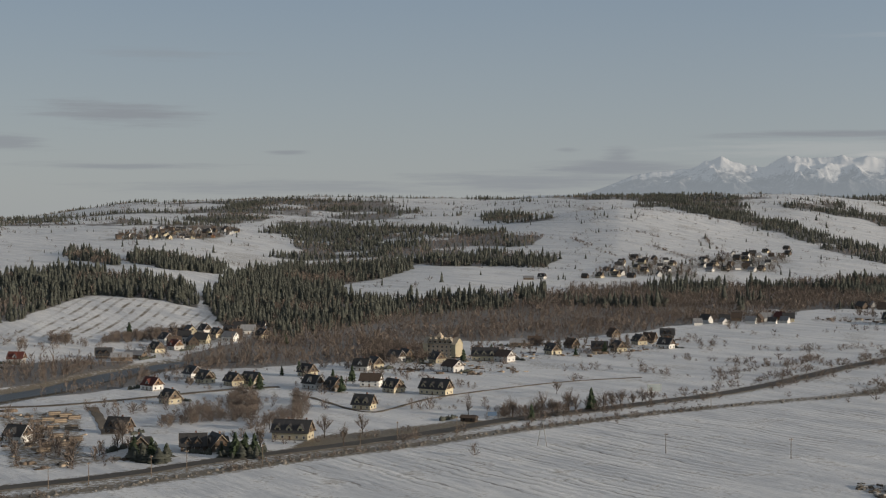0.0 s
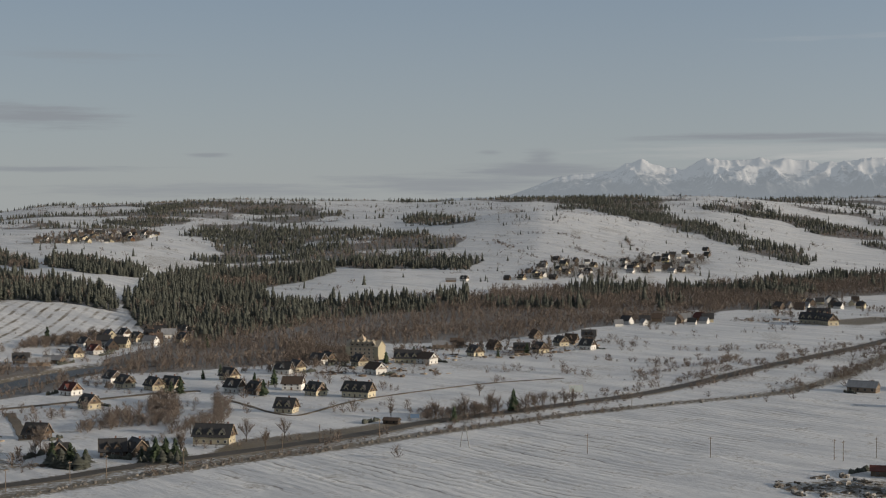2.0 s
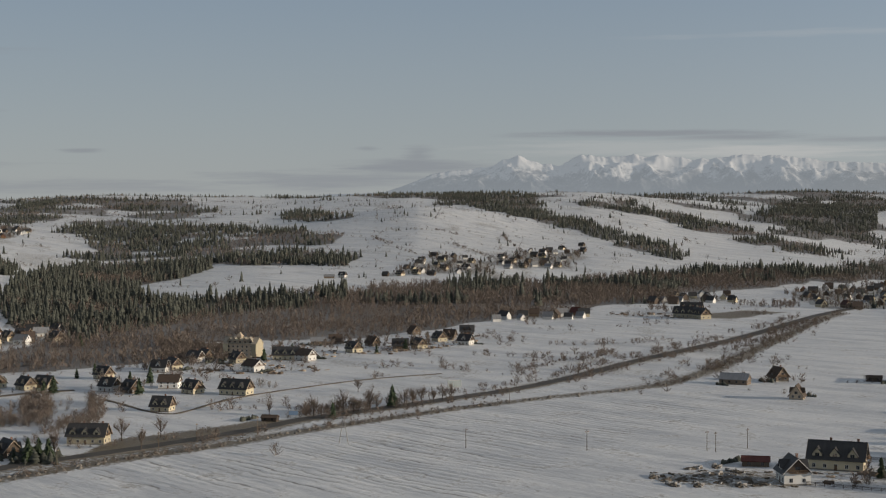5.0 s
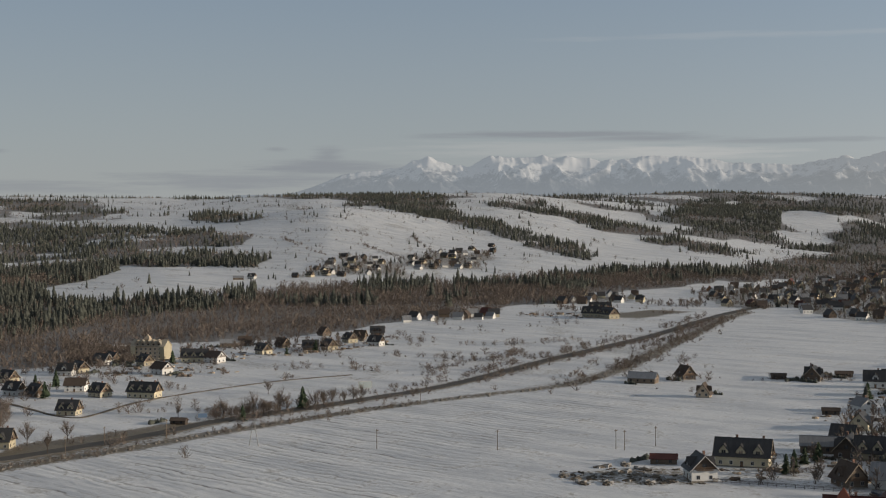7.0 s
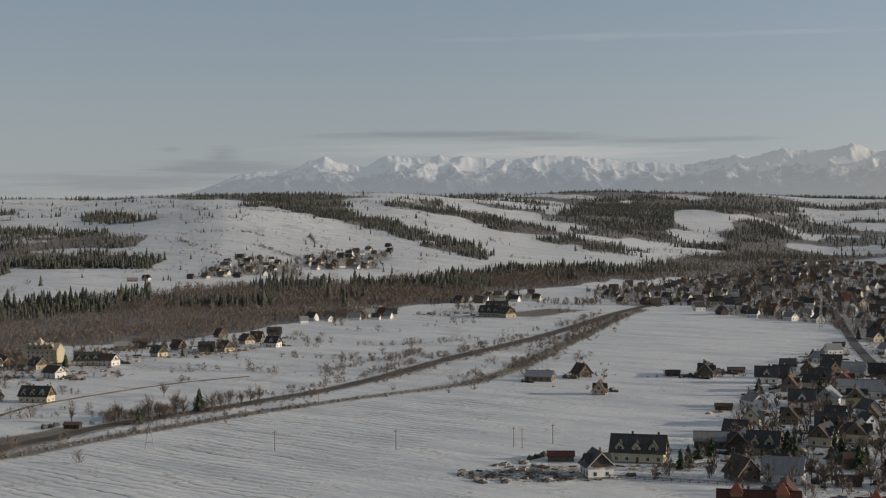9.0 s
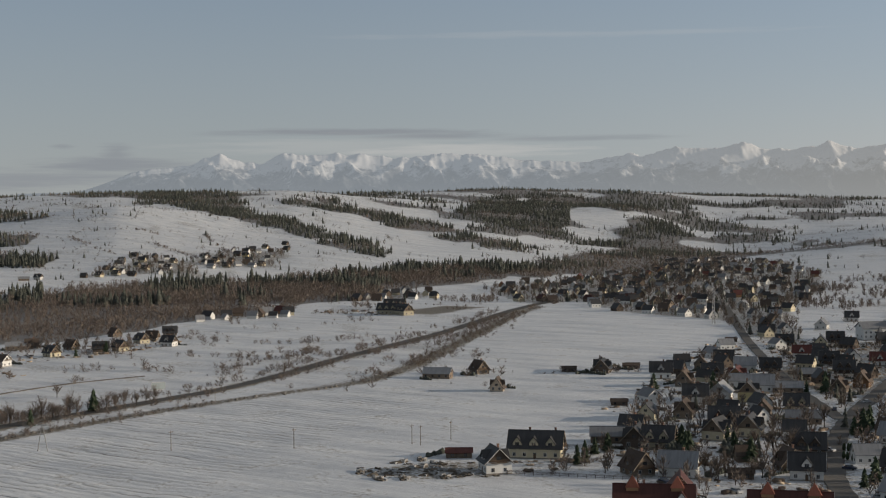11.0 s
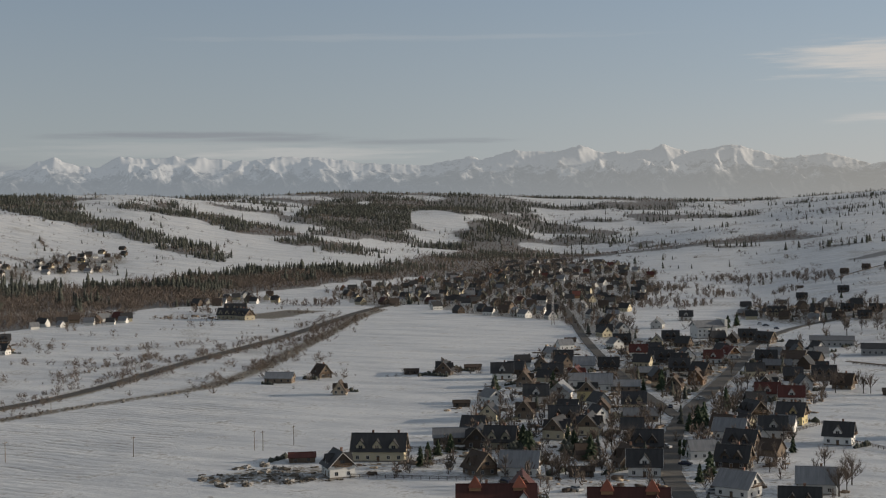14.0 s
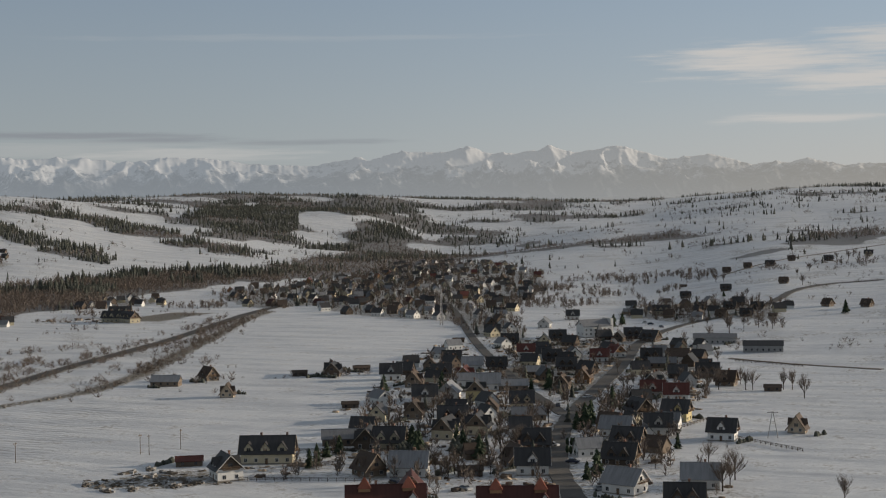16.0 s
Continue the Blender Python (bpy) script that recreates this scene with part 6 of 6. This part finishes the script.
def clipped_shape(seed):
    """A clipped evergreen of height 1 with a ragged skin."""
    r = np.random.default_rng(seed)
    v = [(0, 0, 1.0)]
    for z, w in ((0.72, 0.3), (0.35, 0.4), (0.0, 0.3)):
        v += [(w * r.uniform(0.75, 1.2) * math.cos(k * 1.047 + z), w * r.uniform(0.75, 1.2) * math.sin(k * 1.047 + z), z + r.uniform(-0.06, 0.06)) for k in range(6)]
    f = [(0, 1 + k, 1 + (k + 1) % 6) for k in range(6)]
    for lay in (0, 1):
        for k in range(6):
            a, b = 1 + lay * 6 + k, 1 + lay * 6 + (k + 1) % 6
            f += [(a, a + 6, b + 6), (a, b + 6, b)]
    return np.array(v), np.array(f)


def free_of_houses(x, y, gap, lines=(VILLAGE_ROAD, BACK_ROAD, MAIN_ROAD)):
    ok = np.array([min((a - p) ** 2 + (b - q) ** 2 for p, q in built) > gap * gap for a, b in zip(x, y)], bool)
    for line in lines:
        ok &= ~near_line(x, y, line, 5.5)
    return ok


CLUTTER_ZONES = YARD_ZONES[:1] + YARD_ZONES[2:] + VILLAGE_ZONES[8:9] + VILLAGE_ZONES[5:6]
for spacing, low, high, mat, words in ((8.5, 0.5, 1.5, WALLS["timber"], "weathered timber stacks and crates in the yards"), (11.0, 0.5, 1.3, WALLS["block"], "pale building materials stacked in the yards"), (9.5, 0.4, 1.4, WALLS["dark"], "dark woodpiles and garden sheds among the plots")):
    sx, sy = scatter(CLUTTER_ZONES, spacing, 0.45, box_xy=(-260, 800, 300, 1100))
    ok = free_of_houses(sx, sy, 7.0)
    wood("yard_clutter", sx[ok], sy[ok], rng.uniform(low, high, ok.sum()), [block_shape(200 + k) for k in range(5)], mat, words, "clutter")
sx, sy = scatter(YARD_ZONES[1:2], 3.4, 0.6, box_xy=(60, 220, 380, 500))
wood("rubble", sx, sy, rng.uniform(0.2, 0.75, len(sx)), [block_shape(230 + k) for k in range(5)], TRACK, "low dark rubble and soil on the building ground", "rubble")
# rows of clipped evergreens round the plots
hx, hy = [], []
for p, q in built:
    if not 380 < math.hypot(p, q) < 900 or rt_rows.random() < 0.35:
        continue
    a = -math.atan2(p, q) + radians(rt_rows.choice((-35, 55)))
    n, d = rt_rows.randint(6, 14), rt_rows.choice((-1, 1)) * rt_rows.uniform(7.5, 10.5)
    for k in range(n):
        u = (k - n / 2) * 1.15
        hx.append(p + u * math.cos(a) - d * math.sin(a))
        hy.append(q + u * math.sin(a) + d * math.cos(a))
hx, hy = np.array(hx), np.array(hy)
ok = free_of_houses(hx, hy, 5.0)
wood("garden_hedges", hx[ok], hy[ok], rng.uniform(1.0, 2.4, ok.sum()), [clipped_shape(220 + k) for k in range(5)], NEEDLES, "rows of clipped dark evergreens round the garden plots", "hedges")
# brown thickets round the riverside gardens and the hamlet by the mill
sx, sy = scatter(None, 5.0, 0.55, more=lambda x, y: (fractal(x / 26, y / 26, 3, 113) > 0.16) & (np.degrees(np.arctan2(x, y)) < 3) & (np.hypot(x, y) > 470) & (np.hypot(x, y) < 960) & (line_distance(x, y, DIKE) > 26), box_xy=(-330, 60, 420, 960))
ok = free_of_houses(sx, sy, 6.5) & ~near_line(sx, sy, RIVER, 15) & ~near_line(sx, sy, LANE, 4) & ~near_line(sx, sy, FARM_TRACK, 4)
wood("thicket", sx[ok], sy[ok], rng.gamma(3.0, 0.95, ok.sum()).clip(0.7, 6.5), BUSH_NEAR, TWIGS, "brown leafless thickets between riverside gardens", "bushes")
# hedge lines and bushes down the bald hill
for line in (HILL_HEDGE_A, HILL_HEDGE_B, HILL_HEDGE_C, HILL_HEDGE_D, FIELD_HEDGE_A, FIELD_HEDGE_B, FIELD_HEDGE_C, FIELD_ROW):
    c, w = along(line, 3.4)
    p = c + rng.normal(0, 2.2, c.shape)
    keep_ = fractal(p[:, 0] / 22, p[:, 1] / 22, 2, 95) > -0.2
    wood("hedge_row", p[keep_, 0], p[keep_, 1], rng.uniform(1.4, 5.0, keep_.sum()), BUSH, TWIGS, "thin row of leafless bushes across the snow", "bushes")


# ---- small things ----
def stand(make, spots, group, turn=None, size=1.0):
    first = None
    for x, y in spots:
        a = rt.uniform(0, 180) if turn is None else turn + rt.uniform(-6, 6)
        m = pose(x, y, float(land(x, y)) - 0.02, 0, 0, a)
        if first is None:
            first = make()
            first.matrix_basis = m
            ob = first
        else:
            ob = copy_thing(first, m)
        ob.scale = (size,) * 3
        if len(spots) > 1:
            ob["group"] = group


def thuja():
    ob = tagged(new("thuja"), "narrow dark green clipped thuja column", "shrub")
    bm = bmesh.new()
    bmesh.ops.create_icosphere(bm, subdivisions=2, radius=1)
    for v in bm.verts:
        k = 1 + 0.18 * noise.noise(v.co * 3)
        v.co = Vector((v.co.x * 0.62 * k, v.co.y * 0.62 * k, (v.co.z + 0.95) * 1.35 * k))
    part("foliage", bm, NEEDLES_TREE, ob)
    bm = bmesh.new()
    limb(bm, Vector((0, 0, -0.2)), Vector((0, 0, 0.7)), 0.08, 0.06)
    part("trunk", bm, BARK, ob)
    return ob


def utility_pole():
    ob = tagged(new("utility_pole"), "weathered wooden utility pole with a short crossarm", "pole")
    bm = bmesh.new()
    limb(bm, Vector((0, 0, -0.4)), Vector((0, 0, 9)), 0.17, 0.12)
    part("post", bm, WALLS["timber"], ob)
    bm = bmesh.new()
    box(bm, -1.1, 1.1, -0.08, 0.08, 8.2, 8.4)
    part("crossarm", bm, WALLS["timber"], ob)
    for x in (-0.9, 0.0, 0.9):
        bm = bmesh.new()
        bmesh.ops.create_cone(bm, cap_ends=True, segments=6, radius1=0.09, radius2=0.06, depth=0.3, matrix=Matrix.Translation((x, 0, 8.55)))
        part("insulator", bm, FRAME, ob)
    return ob


def pylon():
    """A two-legged A-shaped power pylon."""
    ob = tagged(new("power_pylon"), "grey A-shaped power pylon standing in the snow", "pylon")
    for s in (-1, 1):
        bm = bmesh.new()
        limb(bm, Vector((s * 2.3, 0, -0.4)), Vector((s * 0.15, 0, 11.5)), 0.2, 0.15)
        part("leg", bm, WALLS["grey"], ob)
    for z, w in ((3.0, 1.75), (7.0, 1.05)):
        bm = bmesh.new()
        box(bm, -w, w, -0.08, 0.08, z, z + 0.18)
        part("brace", bm, WALLS["grey"], ob)
    bm = bmesh.new()
    box(bm, -2.4, 2.4, -0.1, 0.1, 11.0, 11.25)
    part("crossarm", bm, WALLS["grey"], ob)
    return ob


def lattice_mast():
    ob = tagged(new("lattice_mast"), "slender grey steel lattice mast above the roofs", "mast")
    legs = [Vector((1.3 * math.cos(a), 1.3 * math.sin(a), 0)) for a in (0.8, 2.35, 3.95, 5.5)]
    for p in legs:
        bm = bmesh.new()
        limb(bm, p - Vector((0, 0, 0.4)), Vector((p.x * 0.2, p.y * 0.2, 27)), 0.16, 0.1)
        part("leg", bm, STEEL, ob)
    bm = bmesh.new()
    for k in range(9):
        z, w = k * 3, 1 - 0.8 * k / 9
        z2, w2 = (k + 1) * 3, 1 - 0.8 * (k + 1) / 9
        for i in range(4):
            p, q = legs[i], legs[(i + 1) % 4]
            limb(bm, Vector((p.x * w, p.y * w, z)), Vector((q.x * w2, q.y * w2, z2)), 0.07, 0.07)
    part("bracing", bm, STEEL, ob)
    return ob


def billboard(face, label):
    ob = tagged(new("billboard"), label, "billboard")
    bm = bmesh.new()
    box(bm, -3.6, 3.6, -0.12, 0.12, 2.6, 5.9)
    part("panel", bm, face, ob)
    bm = bmesh.new()
    for x0, x1, z0, z1 in ((-3.8, 3.8, 5.9, 6.1), (-3.8, 3.8, 2.4, 2.6), (-3.8, -3.6, 2.4, 6.1), (3.6, 3.8, 2.4, 6.1)):
        box(bm, x0, x1, -0.18, 0.18, z0, z1)
    part("frame", bm, STEEL, ob)
    for x in (-2.2, 2.2):
        bm = bmesh.new()
        box(bm, x - 0.16, x + 0.16, 0.1, 0.4, -0.3, 5.6)
        part("post", bm, STEEL, ob)
    return ob


def car(paint, label):
    ob = tagged(new("car"), label, "car")
    bm = bmesh.new()
    side = ((-2.1, 0.35), (-2.15, 0.85), (-1.3, 0.98), (1.5, 1.0), (2.05, 0.9), (2.1, 0.35))
    a, b = [[bm.verts.new((x, y, z)) for x, z in side] for y in (-0.86, 0.86)]
    bm.faces.new(a)
    bm.faces.new(b[::-1])
    for i in range(6):
        j = (i + 1) % 6
        bm.faces.new((a[j], a[i], b[i], b[j]))
    part("body", bm, paint, ob)
    bm = bmesh.new()
    a = [bm.verts.new((x, y, 0.97)) for x, y in ((-1.3, -0.8), (1.5, -0.8), (1.5, 0.8), (-1.3, 0.8))]
    b = [bm.verts.new((x, y, 1.46)) for x, y in ((-0.6, -0.66), (1.0, -0.66), (1.0, 0.66), (-0.6, 0.66))]
    bm.faces.new(b)
    for i in range(4):
        j = (i + 1) % 4
        bm.faces.new((a[i], a[j], b[j], b[i]))
    part("cabin", bm, PANE, ob, "dark glazed cabin")
    bm = bmesh.new()
    box(bm, -0.62, 1.02, -0.67, 0.67, 1.46, 1.5)
    part("roof", bm, paint, ob)
    for x in (-1.3, 1.3):
        for y in (-0.8, 0.8):
            bm = bmesh.new()
            bmesh.ops.create_cone(bm, cap_ends=True, segments=12, radius1=0.33, radius2=0.33, depth=0.22, matrix=pose(x, y, 0.33, 90))
            part("wheel", bm, ROOFS["black"], ob, "black tyre")
    return ob


def lumber_stack():
    ob = tagged(new("lumber_stack"), "stack of pale sawn boards on the snow", "timber stack")
    for k in range(5):
        bm = bmesh.new()
        box(bm, -2.4 + rt.uniform(-0.2, 0.2), 2.4 + rt.uniform(-0.2, 0.2), -1.0, 1.0, k * 0.34, k * 0.34 + 0.28)
        part("board_layer", bm, WALLS["block"] if k % 2 else WALLS["timber"], ob)
    return ob


def debris():
    ob = tagged(new("debris_heap"), "low heap of dark soil and building debris", "debris")
    bm = bmesh.new()
    bmesh.ops.create_icosphere(bm, subdivisions=3, radius=1)
    for v in bm.verts:
        k = 1 + 0.45 * noise.noise(v.co * 2.3) + 0.2 * noise.noise(v.co * 6)
        v.co = Vector((v.co.x * 3.2 * k, v.co.y * 1.5 * k, v.co.z * 0.65 * k))
    part("soil", bm, TRACK, ob)
    for i in range(5):
        bm = bmesh.new()
        x, y = rt.uniform(-3, 3), rt.uniform(-1.4, 1.4)
        box(bm, x - 0.7, x + 0.7, y - 0.3, y + 0.3, -0.1, rt.uniform(0.4, 0.9))
        bmesh.ops.rotate(bm, verts=bm.verts, cent=(x, y, 0), matrix=Matrix.Rotation(rt.uniform(0, 3), 3, "Z"))
        part("block", bm, WALLS["grey"], ob)
    return ob


def fence(p, q, label, height=1.2):
    ob = tagged(new("fence"), label, "fence", "garden fences")
    p, q = Vector((*p, 0)), Vector((*q, 0))
    n = max(2, int((q - p).length / 2.5))
    posts = [p.lerp(q, i / n) for i in range(n + 1)]
    for c in posts:
        c.z = float(land(c.x, c.y))
        bm = bmesh.new()
        box(bm, c.x - 0.07, c.x + 0.07, c.y - 0.07, c.y + 0.07, c.z - 0.3, c.z + height)
        part("post", bm, WALLS["dark"], ob)
    for z in (0.35, 0.75, 1.05):
        bm = bmesh.new()
        rows = [[bm.verts.new(c + Vector((0, 0, z + h))) for c in posts] for h in (0, 0.14)]
        for i in range(n):
            bm.faces.new((rows[0][i], rows[0][i + 1], rows[1][i + 1], rows[1][i]))
        bmesh.ops.solidify(bm, geom=bm.faces[:], thickness=0.06)
        part("rail", bm, WALLS["dark"], ob)
    return ob


stand(thuja, THUJAS, "row of thujas")
stand(utility_pole, ROADSIDE_POLES, "roadside poles", 60, 0.75)
stand(utility_pole, FIELD_POLES, "field poles", 30, 0.75)
x, y = FIELD_PYLONS[0] if isinstance(FIELD_PYLONS[0], tuple) else FIELD_PYLONS
stand(pylon, ((x, y), STREET_PYLON[0]), "power pylons", -25, 0.78)
stand(lattice_mast, (STREET_PYLON[1],), "")
stand(lambda: billboard(SIGN_BLUE, "blue roadside billboard on two posts"), (BILLBOARDS[0],), "", 8, 0.5)
stand(lambda: billboard(SIGN_BACK, "grey-blue wide roadside billboard"), (BILLBOARDS[1],), "", 10, 0.85)
silver = grained("silver_paint", (0.45, 0.46, 0.47), (0.55, 0.56, 0.57), 1, 0.35, 0)
navy = grained("dark_blue_paint", (0.03, 0.04, 0.07), (0.05, 0.06, 0.1), 1, 0.3, 0)
stand(lambda: car(silver, "small silver car parked beside the street"), CARS[::2], "parked cars")
stand(lambda: car(navy, "small dark blue car parked beside the street"), CARS[1::2], "parked cars")
stand(lumber_stack, LUMBER, "lumber yard stacks", 20, 0.95)
stand(debris, DEBRIS, "building site debris")
for a, b in zip(FENCES[0::2], FENCES[1::2]):
    fence(a, b, "low dark wooden garden fence in the snow")

# stones and tufts along the dike
c, w = along(DIKE, 1.6)
side = np.stack((w[:, 1], -w[:, 0]), 1)
off = rng.normal(0, 2.0, len(c))
p = c + side * off[:, None]
sv = np.array([(1, 0, 0), (-0.5, 0.8, 0), (-0.6, -0.7, 0), (0.1, 0.1, 0.8), (0.3, -0.5, 0.5)])
sf = np.array([(0, 1, 3), (1, 2, 3), (2, 4, 3), (4, 0, 3), (2, 0, 4)])
wood("dike_stones", p[:, 0], p[:, 1], rng.uniform(0.5, 1.6, len(p)), [(sv, sf)], STONE, "pale rubble stones along the snowy dike", "stones")
c, w = along(DIKE, 1.1)
p = c + rng.normal(0, 3.2, c.shape)
keep_ = fractal(p[:, 0] / 40, p[:, 1] / 40, 2, 91) > -0.15
wood("dike_scrub", p[keep_, 0], p[keep_, 1], rng.uniform(0.7, 2.6, keep_.sum()), BUSH, TWIGS, "dry brown scrub along the dike", "bushes")
c, w = along(MAIN_ROAD, 1.8)
p = c + np.stack((w[:, 1], -w[:, 0]), 1) * (rng.choice((-1, 1), len(c)) * rng.uniform(5.5, 12, len(c)))[:, None]
keep_ = fractal(p[:, 0] / 50, p[:, 1] / 50, 2, 93) > -0.05
wood("verge_scrub", p[keep_, 0], p[keep_, 1], rng.uniform(1.2, 5.0, keep_.sum()), BUSH, TWIGS, "dry brown scrub along the road verge", "bushes")
